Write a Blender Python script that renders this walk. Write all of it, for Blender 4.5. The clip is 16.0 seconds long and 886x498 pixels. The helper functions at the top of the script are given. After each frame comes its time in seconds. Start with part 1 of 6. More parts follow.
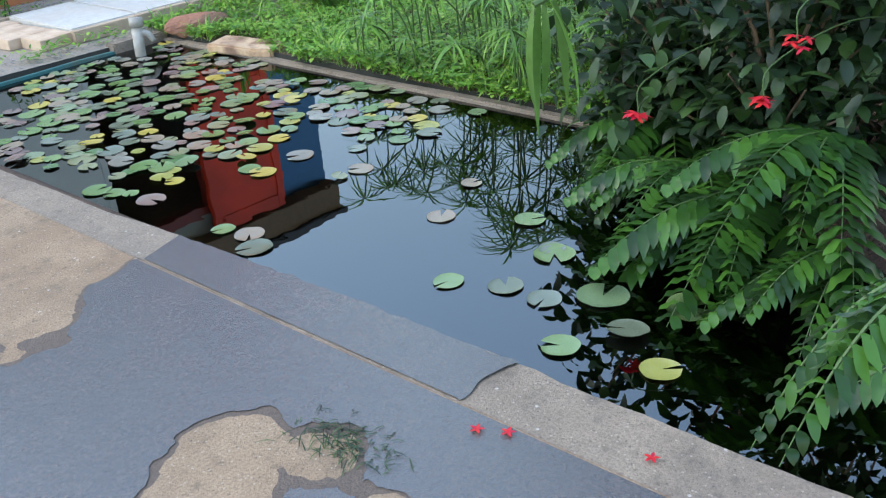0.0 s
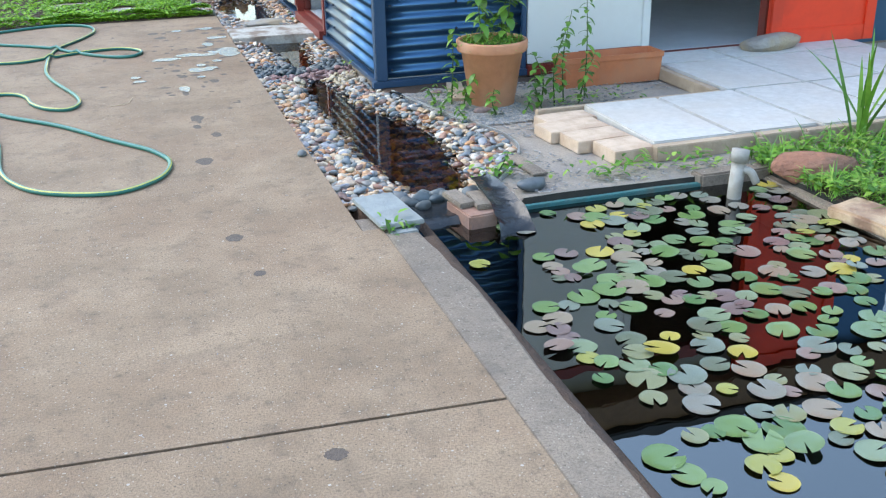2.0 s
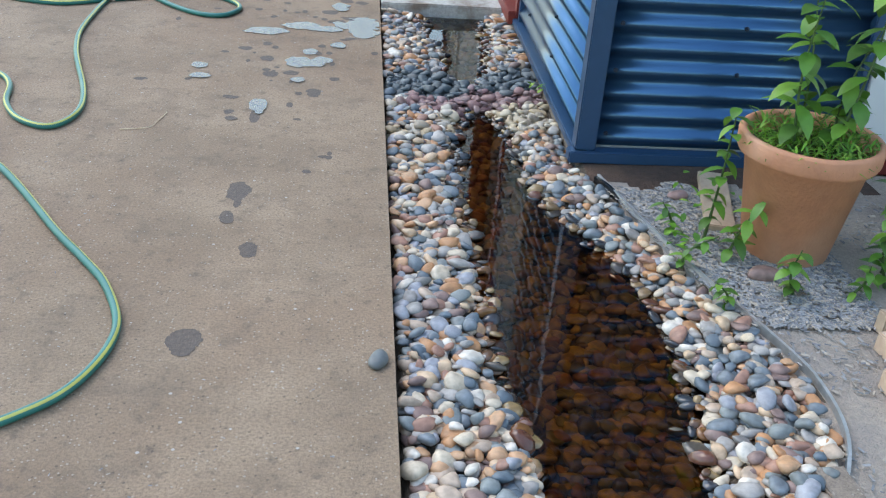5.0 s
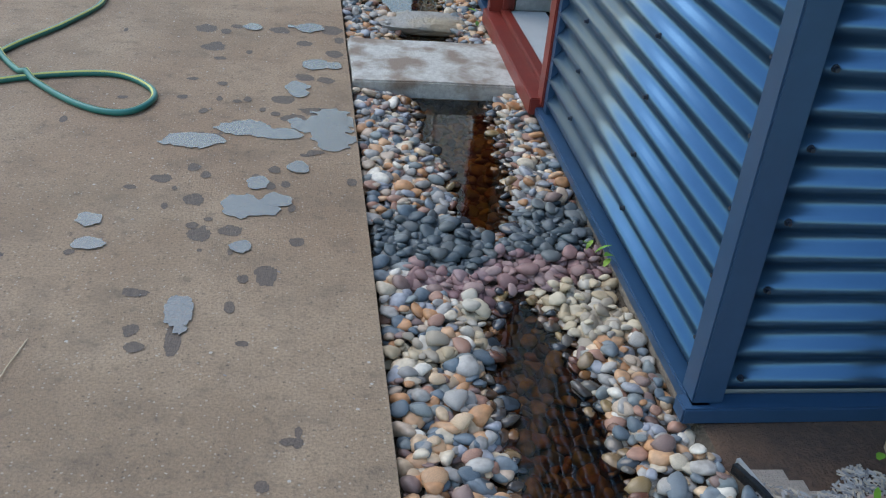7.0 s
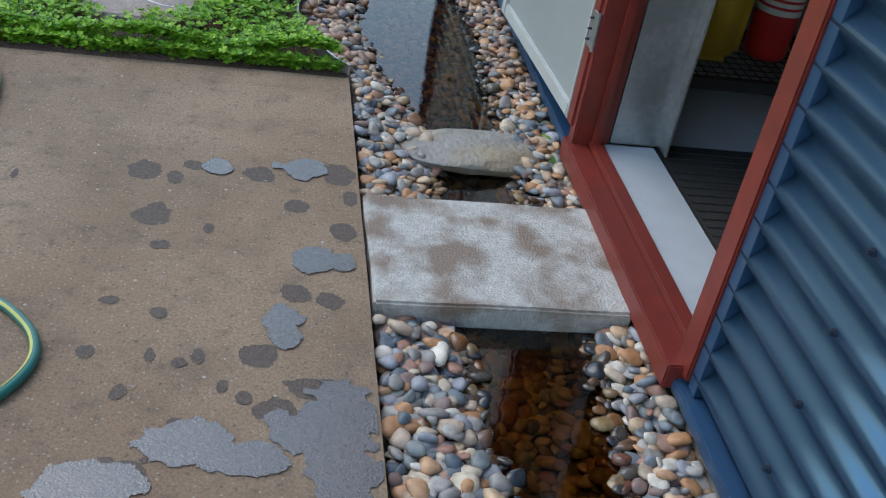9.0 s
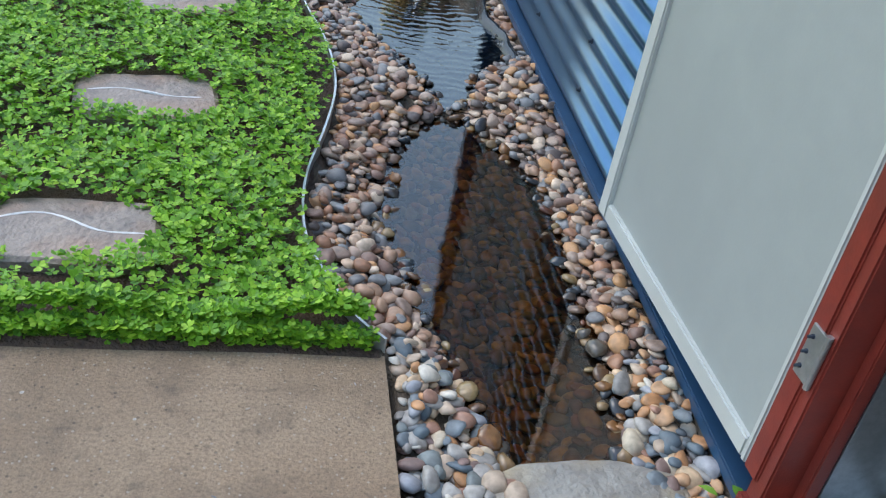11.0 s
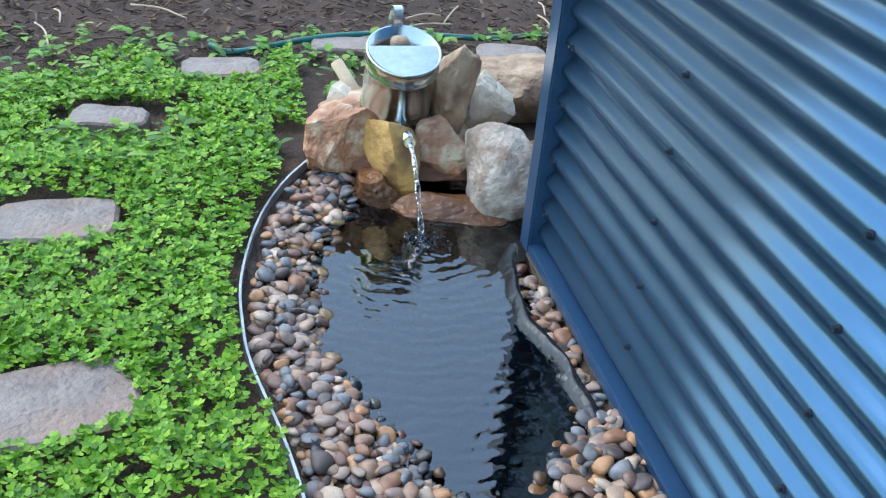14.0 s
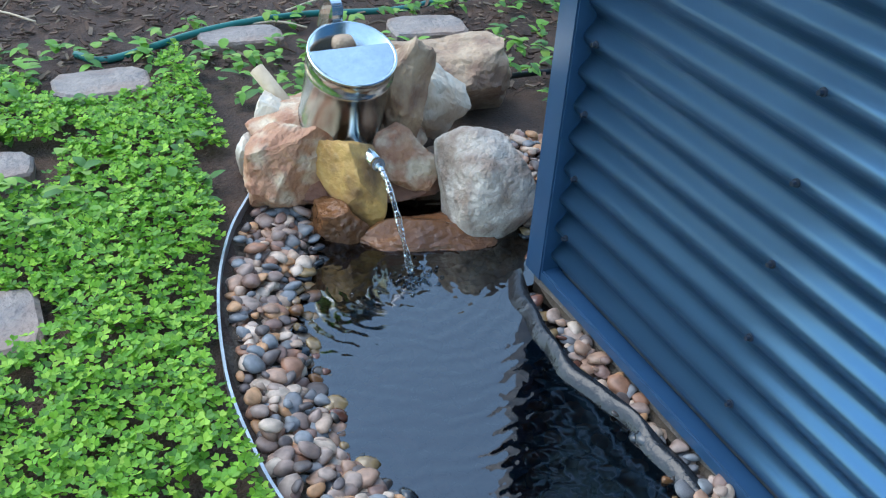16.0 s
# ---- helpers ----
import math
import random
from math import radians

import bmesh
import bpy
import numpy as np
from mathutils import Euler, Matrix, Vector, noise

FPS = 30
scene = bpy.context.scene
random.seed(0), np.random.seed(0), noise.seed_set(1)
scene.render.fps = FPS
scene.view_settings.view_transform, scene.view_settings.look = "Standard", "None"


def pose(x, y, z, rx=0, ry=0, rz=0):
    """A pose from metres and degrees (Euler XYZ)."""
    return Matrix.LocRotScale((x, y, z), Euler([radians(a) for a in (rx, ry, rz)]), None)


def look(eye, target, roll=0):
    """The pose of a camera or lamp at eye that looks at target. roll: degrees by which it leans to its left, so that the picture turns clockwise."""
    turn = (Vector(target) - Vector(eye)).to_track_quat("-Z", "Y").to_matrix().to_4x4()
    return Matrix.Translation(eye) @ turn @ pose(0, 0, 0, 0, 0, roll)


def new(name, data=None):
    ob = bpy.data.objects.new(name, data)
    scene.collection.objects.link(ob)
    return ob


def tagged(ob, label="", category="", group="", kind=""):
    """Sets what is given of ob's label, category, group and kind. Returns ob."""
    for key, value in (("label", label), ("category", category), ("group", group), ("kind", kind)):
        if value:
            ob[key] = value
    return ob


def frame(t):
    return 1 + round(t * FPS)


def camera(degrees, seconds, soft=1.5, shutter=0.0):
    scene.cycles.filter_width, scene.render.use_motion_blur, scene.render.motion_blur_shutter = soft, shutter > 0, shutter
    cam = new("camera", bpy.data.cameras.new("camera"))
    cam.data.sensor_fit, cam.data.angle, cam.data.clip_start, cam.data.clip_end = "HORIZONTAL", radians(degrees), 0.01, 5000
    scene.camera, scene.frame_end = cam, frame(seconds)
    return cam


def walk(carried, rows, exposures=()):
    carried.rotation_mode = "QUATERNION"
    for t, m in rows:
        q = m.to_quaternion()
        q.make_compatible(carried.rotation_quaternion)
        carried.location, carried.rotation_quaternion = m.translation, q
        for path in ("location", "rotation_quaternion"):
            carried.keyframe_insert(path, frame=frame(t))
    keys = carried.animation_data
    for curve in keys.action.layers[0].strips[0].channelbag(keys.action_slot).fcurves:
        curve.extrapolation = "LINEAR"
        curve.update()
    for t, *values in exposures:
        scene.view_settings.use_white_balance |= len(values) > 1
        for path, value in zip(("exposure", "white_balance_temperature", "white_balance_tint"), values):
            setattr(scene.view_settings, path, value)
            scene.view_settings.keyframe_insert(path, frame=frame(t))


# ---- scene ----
cam = camera(48.5, 16.0, 1.2)
PATH = [
    (0, (-1.23, -0.752, 1.267), (0.078, 0.47, 0.374), -4.5),
    (0.5, (-1.26, -0.433, 1.312), (-0.165, 1.002, 0.451), -1.7),
    (1, (-1.09, -0.095, 1.314), (-0.283, 1.536, 0.484), -0.4),
    (1.5, (-0.914, 0.305, 1.343), (-0.21, 1.994, 0.536), -1.4),
    (2, (-0.733, 0.686, 1.339), (-0.178, 2.445, 0.566), -1.1),
    (2.5, (-0.538, 1.068, 1.278), (-0.166, 2.856, 0.464), 1.5),
    (3, (-0.43, 1.464, 1.29), (-0.168, 3.249, 0.428), 1.4),
    (3.2, (-0.381, 1.634, 1.285), (-0.141, 3.42, 0.418), 1.2),
    (5.3, (-0.095, 3.452, 1.269), (0.097, 5.194, 0.305), 4.9),
    (5.5, (-0.106, 3.584, 1.288), (0.107, 5.324, 0.325), 5.5),
    (6, (-0.109, 3.956, 1.273), (0.079, 5.689, 0.292), 4.8),
    (6.5, (-0.187, 4.332, 1.298), (0.076, 6.04, 0.29), 4.9),
    (7, (-0.204, 4.703, 1.29), (0.104, 6.399, 0.275), 6.1),
    (7.5, (-0.224, 5.072, 1.292), (0.087, 6.75, 0.248), 7.2),
    (8, (-0.243, 5.501, 1.295), (0.089, 7.161, 0.231), 7.2),
    (8.5, (-0.23, 5.905, 1.287), (0.135, 7.548, 0.206), 7.3),
    (9, (-0.243, 6.305, 1.302), (0.123, 7.934, 0.201), 10.5),
    (9.2, (-0.26, 6.457, 1.293), (0.111, 8.088, 0.198), 11.0),
    (11.3, (-0.281, 7.843, 1.316), (0.105, 9.457, 0.2), 10.5),
    (11.5, (-0.285, 7.965, 1.334), (0.128, 9.58, 0.229), 10.5),
    (12, (-0.251, 8.251, 1.318), (0.159, 9.885, 0.239), 8.0),
    (12.5, (-0.19, 8.55, 1.343), (0.209, 10.211, 0.303), 7.4),
    (13, (-0.167, 8.811, 1.362), (0.215, 10.498, 0.359), 7.4),
    (13.5, (-0.188, 9.051, 1.375), (0.239, 10.728, 0.373), 5.9),
    (14, (-0.201, 9.233, 1.351), (0.245, 10.897, 0.335), 5.3),
    (14.5, (-0.22, 9.422, 1.341), (0.264, 11.057, 0.295), 5.4),
    (15, (-0.228, 9.57, 1.326), (0.304, 11.175, 0.259), 5.5),
    (15.5, (-0.334, 9.728, 1.324), (0.376, 11.242, 0.226), 4.9),
    (16, (-0.45, 9.831, 1.321), (0.312, 11.313, 0.215), 4.2),
]
walk(cam, [(t, look(eye, target, roll)) for t, eye, target, roll in PATH], [(0.0, 1.58, 6350, 9), (3.0, 1.6, 6350, 9), (5.5, 1.15, 6350, 9), (9.0, 0.78, 6350, 9), (11.5, 1.25, 6350, 9), (13.5, 1.4, 6150, 8), (16.0, 1.3, 5800, 6)])

# ---- light: bright hazy sky, the sun veiled in the west ----
world = bpy.data.worlds.new("sky")
scene.world = world
world.use_nodes = True
wn = world.node_tree
sky = wn.nodes.new("ShaderNodeTexSky")
sky.sky_type = "NISHITA"
sky.sun_disc = False
sky.sun_elevation = radians(55)
sky.sun_rotation = radians(-50)
sky.air_density = 1.7
sky.dust_density = 1.0
wn.links.new(sky.outputs[0], wn.nodes["Background"].inputs[0])
wn.nodes["Background"].inputs[1].default_value = 0.15
sun = new("sun", bpy.data.lights.new("sun", "SUN"))
sun.data.energy, sun.data.angle, sun.data.color = 0.5, radians(40), (1.0, 0.95, 0.88)
sun.matrix_world = look((-4.4, 3.7, 8.2), (0, 0, 0))

# ---- materials ----


def mat(name, c1, c2=None, rough=0.7, scale=30.0, fine=None, c3=None, stain=3.0, stain_amount=0.5, bump=0.3, metal=0.0, rand=0.0, spec=0.5, coat=0.0):
    """Two tones mixed by fine grain, a third by broad stains, with relief."""
    m = bpy.data.materials.new(name)
    m.use_nodes = True
    nt = m.node_tree
    n, l = nt.nodes, nt.links
    b = n["Principled BSDF"]
    tc = n.new("ShaderNodeTexCoord")
    g = n.new("ShaderNodeTexNoise")
    g.inputs["Scale"].default_value, g.inputs["Detail"].default_value = scale, 6
    g.inputs["Roughness"].default_value = 0.65
    l.new(tc.outputs["Object"], g.inputs["Vector"])
    r = n.new("ShaderNodeMapRange")
    r.inputs[1].default_value, r.inputs[2].default_value = 0.35, 0.65
    l.new(g.outputs["Fac"], r.inputs[0])
    mix = n.new("ShaderNodeMixRGB")
    mix.inputs[1].default_value = (*c1, 1)
    mix.inputs[2].default_value = (*(c2 or c1), 1)
    l.new(r.outputs[0], mix.inputs[0])
    out = mix.outputs[0]
    if c3:
        s = n.new("ShaderNodeTexNoise")
        s.inputs["Scale"].default_value, s.inputs["Detail"].default_value = stain, 5
        l.new(tc.outputs["Object"], s.inputs["Vector"])
        q = n.new("ShaderNodeMapRange")
        q.inputs[1].default_value, q.inputs[2].default_value, q.inputs[4].default_value = 0.45, 0.62, stain_amount
        l.new(s.outputs["Fac"], q.inputs[0])
        mx = n.new("ShaderNodeMixRGB")
        l.new(q.outputs[0], mx.inputs[0])
        l.new(out, mx.inputs[1])
        mx.inputs[2].default_value = (*c3, 1)
        out = mx.outputs[0]
    if rand:
        fr = pick(nt)
        hs = n.new("ShaderNodeHueSaturation")
        v = n.new("ShaderNodeMapRange")
        v.inputs[3].default_value, v.inputs[4].default_value = 1 - rand, 1 + rand
        l.new(fr, v.inputs[0])
        l.new(v.outputs[0], hs.inputs["Value"])
        l.new(out, hs.inputs["Color"])
        out = hs.outputs[0]
    l.new(out, b.inputs["Base Color"])
    b.inputs["Roughness"].default_value, b.inputs["Metallic"].default_value = rough, metal
    b.inputs["Specular IOR Level"].default_value = spec
    b.inputs["Coat Weight"].default_value = coat
    if bump:
        bp = n.new("ShaderNodeBump")
        bp.inputs["Strength"].default_value, bp.inputs["Distance"].default_value = bump, 0.01
        f = g
        if fine:
            f = n.new("ShaderNodeTexNoise")
            f.inputs["Scale"].default_value, f.inputs["Detail"].default_value = fine, 4
            l.new(tc.outputs["Object"], f.inputs["Vector"])
        l.new(f.outputs["Fac"], bp.inputs["Height"])
        l.new(bp.outputs[0], b.inputs["Normal"])
    return m


def pick(nt):
    """A random number for each object and each island."""
    n, l = nt.nodes, nt.links
    a, g = n.new("ShaderNodeObjectInfo"), n.new("ShaderNodeNewGeometry")
    s, f = n.new("ShaderNodeMath"), n.new("ShaderNodeMath")
    f.operation = "FRACT"
    l.new(a.outputs["Random"], s.inputs[0])
    l.new(g.outputs["Random Per Island"], s.inputs[1])
    l.new(s.outputs[0], f.inputs[0])
    return f.outputs[0]


def many(name, colours, rough=0.6, scale=40.0, spec=0.5, dark=0.75, bump=0.15, translucent=0.0):
    """Pieces that each take one colour of a list, with grain."""
    m = bpy.data.materials.new(name)
    m.use_nodes = True
    nt = m.node_tree
    n, l = nt.nodes, nt.links
    b = n["Principled BSDF"]
    ramp = n.new("ShaderNodeValToRGB")
    ramp.color_ramp.interpolation = "CONSTANT"
    e = ramp.color_ramp.elements
    while len(e) < len(colours):
        e.new(0.5)
    for i, c in enumerate(colours):
        e[i].position = i / len(colours)
        e[i].color = (*c, 1)
    l.new(pick(nt), ramp.inputs[0])
    tc = n.new("ShaderNodeTexCoord")
    g = n.new("ShaderNodeTexNoise")
    g.inputs["Scale"].default_value, g.inputs["Detail"].default_value = scale, 5
    l.new(tc.outputs["Object"], g.inputs["Vector"])
    r = n.new("ShaderNodeMapRange")
    r.inputs[1].default_value, r.inputs[2].default_value = 0.3, 0.7
    r.inputs[3].default_value, r.inputs[4].default_value = dark, 1.15
    l.new(g.outputs["Fac"], r.inputs[0])
    mx = n.new("ShaderNodeMixRGB")
    mx.blend_type, mx.inputs[0].default_value = "MULTIPLY", 1
    l.new(ramp.outputs[0], mx.inputs[1])
    l.new(r.outputs[0], mx.inputs[2])
    l.new(mx.outputs[0], b.inputs["Base Color"])
    b.inputs["Roughness"].default_value, b.inputs["Specular IOR Level"].default_value = rough, spec
    if bump:
        bp = n.new("ShaderNodeBump")
        bp.inputs["Strength"].default_value, bp.inputs["Distance"].default_value = bump, 0.004
        l.new(g.outputs["Fac"], bp.inputs["Height"])
        l.new(bp.outputs[0], b.inputs["Normal"])
    if translucent:
        tr, ms = n.new("ShaderNodeBsdfTranslucent"), n.new("ShaderNodeMixShader")
        l.new(mx.outputs[0], tr.inputs[0])
        ms.inputs[0].default_value = translucent
        l.new(b.outputs[0], ms.inputs[1])
        l.new(tr.outputs[0], ms.inputs[2])
        l.new(ms.outputs[0], n["Material Output"].inputs[0])
    return m


def water(name, tint, ripple, scale, rough=0.0, rings=None, ior=2.4):
    """Tinted see-through water with a mirror gloss."""
    m = bpy.data.materials.new(name)
    m.use_nodes = True
    nt = m.node_tree
    n, l = nt.nodes, nt.links
    n.remove(n["Principled BSDF"])
    tr, gl, ms, fr = (n.new(k) for k in ("ShaderNodeBsdfTransparent", "ShaderNodeBsdfGlossy", "ShaderNodeMixShader", "ShaderNodeFresnel"))
    tr.inputs[0].default_value = (*tint, 1)
    gl.inputs["Roughness"].default_value = rough
    fr.inputs[0].default_value = ior
    tc, no, bp = n.new("ShaderNodeTexCoord"), n.new("ShaderNodeTexNoise"), n.new("ShaderNodeBump")
    no.inputs["Scale"].default_value, no.inputs["Detail"].default_value = scale, 2
    l.new(tc.outputs["Object"], no.inputs["Vector"])
    bp.inputs["Strength"].default_value, bp.inputs["Distance"].default_value = 1.0, ripple
    h = no.outputs["Fac"]
    if rings:
        mp, wv, ad = n.new("ShaderNodeMapping"), n.new("ShaderNodeTexWave"), n.new("ShaderNodeMath")
        mp.inputs["Location"].default_value = (-rings[0], -rings[1], 0)
        l.new(tc.outputs["Object"], mp.inputs[0])
        l.new(mp.outputs[0], wv.inputs[0])
        wv.wave_type, wv.rings_direction = "RINGS", "Z"
        wv.inputs["Scale"].default_value, wv.inputs["Distortion"].default_value = rings[2], 7
        wv.inputs["Detail Scale"].default_value = 1.6
        ad.operation, ad.inputs[1].default_value = "MULTIPLY_ADD", 0.22
        l.new(wv.outputs["Fac"], ad.inputs[0])
        l.new(h, ad.inputs[2])
        h = ad.outputs[0]
    l.new(h, bp.inputs["Height"])
    l.new(bp.outputs[0], gl.inputs["Normal"])
    l.new(bp.outputs[0], fr.inputs["Normal"])
    l.new(fr.outputs[0], ms.inputs[0])
    l.new(tr.outputs[0], ms.inputs[1])
    l.new(gl.outputs[0], ms.inputs[2])
    l.new(ms.outputs[0], n["Material Output"].inputs[0])
    return m




def aged_concrete(name, light, mid, dark, tint, rough):
    """Worn cast concrete: broad stains, mottling, exposed light and dark grit, fine relief."""
    m = bpy.data.materials.new(name)
    m.use_nodes = True
    nt = m.node_tree
    n, l = nt.nodes, nt.links
    b = n["Principled BSDF"]
    tc = n.new("ShaderNodeTexCoord")

    def cloud(scale, lo, hi, detail=6, amount=1.0, rough_=0.65):
        g, r = n.new("ShaderNodeTexNoise"), n.new("ShaderNodeMapRange")
        g.inputs["Scale"].default_value, g.inputs["Detail"].default_value, g.inputs["Roughness"].default_value = scale, detail, rough_
        r.inputs[1].default_value, r.inputs[2].default_value, r.inputs[4].default_value = lo, hi, amount
        l.new(tc.outputs["Object"], g.inputs["Vector"])
        l.new(g.outputs["Fac"], r.inputs[0])
        return r.outputs[0]

    def specks(scale, radius, keep):
        v, a, k, f = n.new("ShaderNodeTexVoronoi"), n.new("ShaderNodeMath"), n.new("ShaderNodeMath"), n.new("ShaderNodeMath")
        v.inputs["Scale"].default_value = scale
        l.new(tc.outputs["Object"], v.inputs["Vector"])
        a.operation, a.inputs[1].default_value = "LESS_THAN", radius
        l.new(v.outputs["Distance"], a.inputs[0])
        sp = n.new("ShaderNodeSeparateColor")
        l.new(v.outputs["Color"], sp.inputs[0])
        k.operation, k.inputs[1].default_value = "LESS_THAN", keep
        l.new(sp.outputs[0], k.inputs[0])
        f.operation = "MULTIPLY"
        l.new(a.outputs[0], f.inputs[0])
        l.new(k.outputs[0], f.inputs[1])
        return f.outputs[0]

    def over(base, colour, fac, strength=1.0):
        x = n.new("ShaderNodeMixRGB")
        k = n.new("ShaderNodeMath")
        k.operation, k.inputs[1].default_value = "MULTIPLY", strength
        l.new(fac, k.inputs[0])
        l.new(k.outputs[0], x.inputs[0])
        if isinstance(base, tuple):
            x.inputs[1].default_value = (*base, 1)
        else:
            l.new(base, x.inputs[1])
        x.inputs[2].default_value = (*colour, 1)
        return x.outputs[0]

    c = over(light, mid, cloud(2.2, 0.38, 0.62))
    c = over(c, tint, cloud(0.9, 0.45, 0.65, 4), 0.6)
    c = over(c, dark, cloud(7, 0.5, 0.72, 8), 0.5)
    c = over(c, dark, cloud(140, 0.42, 0.68, 4), 0.55)
    c = over(c, dark, cloud(28, 0.57, 0.68, 6), 0.45)
    c = over(c, (0.5, 0.45, 0.38), specks(110, 0.28, 0.16), 0.4)
    c = over(c, (0.05, 0.04, 0.032), specks(85, 0.25, 0.14), 0.5)
    c = over(c, (0.55, 0.52, 0.47), specks(30, 0.12, 0.1), 0.6)
    l.new(c, b.inputs["Base Color"])
    b.inputs["Roughness"].default_value = rough
    bp = n.new("ShaderNodeBump")
    bp.inputs["Strength"].default_value, bp.inputs["Distance"].default_value = 0.55, 0.006
    l.new(cloud(170, 0.2, 0.8, 5), bp.inputs["Height"])
    l.new(bp.outputs[0], b.inputs["Normal"])
    return m


CONCRETE = aged_concrete("concrete", (0.37, 0.262, 0.17), (0.265, 0.182, 0.115), (0.105, 0.075, 0.054), (0.28, 0.175, 0.105), 0.82)
KERB = aged_concrete("kerb_concrete", (0.31, 0.245, 0.185), (0.22, 0.175, 0.135), (0.1, 0.08, 0.065), (0.25, 0.2, 0.16), 0.86)
WET = mat("wet_concrete", (0.085, 0.064, 0.052), (0.05, 0.04, 0.036), 0.27, 90, 240, (0.06, 0.05, 0.045), 6, 0.6, 0.22, spec=0.8)
WET.node_tree.nodes["Principled BSDF"].inputs["IOR"].default_value = 1.75
DAMP = mat("damp_concrete", (0.125, 0.09, 0.068), (0.075, 0.056, 0.045), 0.7, 90, 180, None, 4, 0.5, 0.4)
PAVER = mat("pale_concrete", (0.58, 0.56, 0.52), (0.42, 0.4, 0.365), 0.85, 55, 160, (0.23, 0.165, 0.12), 8, 0.9, 0.7)
WHITE_PAVER = mat("white_paver", (0.56, 0.545, 0.52), (0.47, 0.455, 0.43), 0.85, 25, 120, (0.5, 0.44, 0.38), 3, 0.4, 0.3)
BLUE = mat("blue_painted_steel", (0.058, 0.135, 0.245), (0.054, 0.125, 0.23), 0.3, 12, 300, (0.055, 0.13, 0.235), 2, 0.5, 0, metal=0.75)
BLUE_TRIM = mat("blue_trim", (0.025, 0.065, 0.135), (0.022, 0.058, 0.12), 0.34, 20, 300, None, 2, 0.5, 0.02)
SCREW = mat("dark_screw", (0.02, 0.03, 0.05), (0.03, 0.04, 0.06), 0.4, 50, None, None, 1, 0, 0, 0.3)
RED = mat("red_paint", (0.21, 0.03, 0.02), (0.17, 0.025, 0.018), 0.4, 20, 200, (0.13, 0.025, 0.02), 5, 0.5, 0.06)
BRIGHT_RED = mat("red_door_paint", (0.78, 0.05, 0.012), (0.72, 0.045, 0.012), 0.5, 14, 200, (0.36, 0.03, 0.012), 3, 0.5, 0.03)
WHITE = mat("white_paint", (0.62, 0.64, 0.63), (0.58, 0.6, 0.59), 0.45, 8, 200, (0.66, 0.68, 0.67), 2, 0.5, 0.03)
LEAF_PANEL = mat("pale_grey_panel", (0.31, 0.335, 0.33), (0.29, 0.315, 0.31), 0.5, 8, 200, (0.275, 0.295, 0.29), 1.5, 0.5, 0.03)
DOOR_EDGE = mat("door_edge_paint", (0.46, 0.48, 0.47), (0.43, 0.45, 0.44), 0.45, 8, 200, (0.4, 0.41, 0.4), 3, 0.5, 0.03)
GALV = mat("galvanised_steel", (0.55, 0.58, 0.6), (0.42, 0.45, 0.47), 0.38, 50, 200, (0.35, 0.37, 0.38), 8, 0.5, 0.05, 0.9)
TIN = mat("bright_tin", (0.74, 0.77, 0.77), (0.62, 0.66, 0.66), 0.2, 25, 200, (0.5, 0.54, 0.53), 10, 0.4, 0.04, 1.0)
EDGE = mat("metal_edging", (0.62, 0.63, 0.64), (0.48, 0.5, 0.5), 0.4, 40, 200, (0.35, 0.33, 0.3), 12, 0.5, 0.05, 0.7)
TERRA = mat("terracotta", (0.56, 0.26, 0.14), (0.48, 0.22, 0.12), 0.75, 20, 120, (0.6, 0.36, 0.24), 4, 0.5, 0.2)
TROUGH = mat("orange_terracotta", (0.5, 0.17, 0.07), (0.42, 0.14, 0.06), 0.65, 20, 120, (0.5, 0.24, 0.13), 5, 0.5, 0.15)
TIMBER = mat("weathered_timber", (0.5, 0.39, 0.28), (0.4, 0.3, 0.21), 0.8, 18, 90, (0.33, 0.25, 0.18), 6, 0.6, 0.4)
BRICK = mat("brick", (0.36, 0.2, 0.14), (0.27, 0.15, 0.11), 0.85, 40, 120, (0.24, 0.18, 0.15), 6, 0.5, 0.5)
SLATE = mat("slate", (0.3, 0.32, 0.31), (0.24, 0.26, 0.26), 0.6, 20, 80, (0.2, 0.21, 0.2), 5, 0.5, 0.3)
FLAG = mat("flagstone", (0.35, 0.28, 0.23), (0.2, 0.165, 0.145), 0.6, 14, 60, (0.36, 0.23, 0.16), 6, 0.6, 0.9)
FLAG_PALE = mat("pale_sandstone", (0.62, 0.48, 0.36), (0.5, 0.37, 0.27), 0.8, 16, 90, (0.42, 0.29, 0.2), 6, 0.6, 0.5)
VEIN = mat("white_quartz", (0.75, 0.72, 0.7), (0.62, 0.58, 0.55), 0.5, 40, 120, None, 3, 0.5, 0.3)
SAND = mat("sandy_gravel", (0.42, 0.35, 0.28), (0.3, 0.26, 0.22), 0.95, 90, 200, (0.27, 0.24, 0.22), 4, 0.6, 0.8)
SOIL = mat("dark_soil", (0.09, 0.055, 0.038), (0.055, 0.036, 0.027), 0.95, 50, 120, (0.13, 0.075, 0.045), 5, 0.5, 1.0)
BED = mat("stream_bed", (0.1, 0.075, 0.05), (0.06, 0.045, 0.03), 0.8, 60, 120, None, 5, 0.5, 0.8)
MUD = mat("pond_floor", (0.02, 0.02, 0.014), (0.012, 0.012, 0.01), 0.9, 10, 40, None, 5, 0.5, 0.3)
LINER = mat("black_liner", (0.018, 0.02, 0.022), (0.012, 0.013, 0.015), 0.22, 10, 40, (0.04, 0.04, 0.04), 8, 0.3, 0.4)
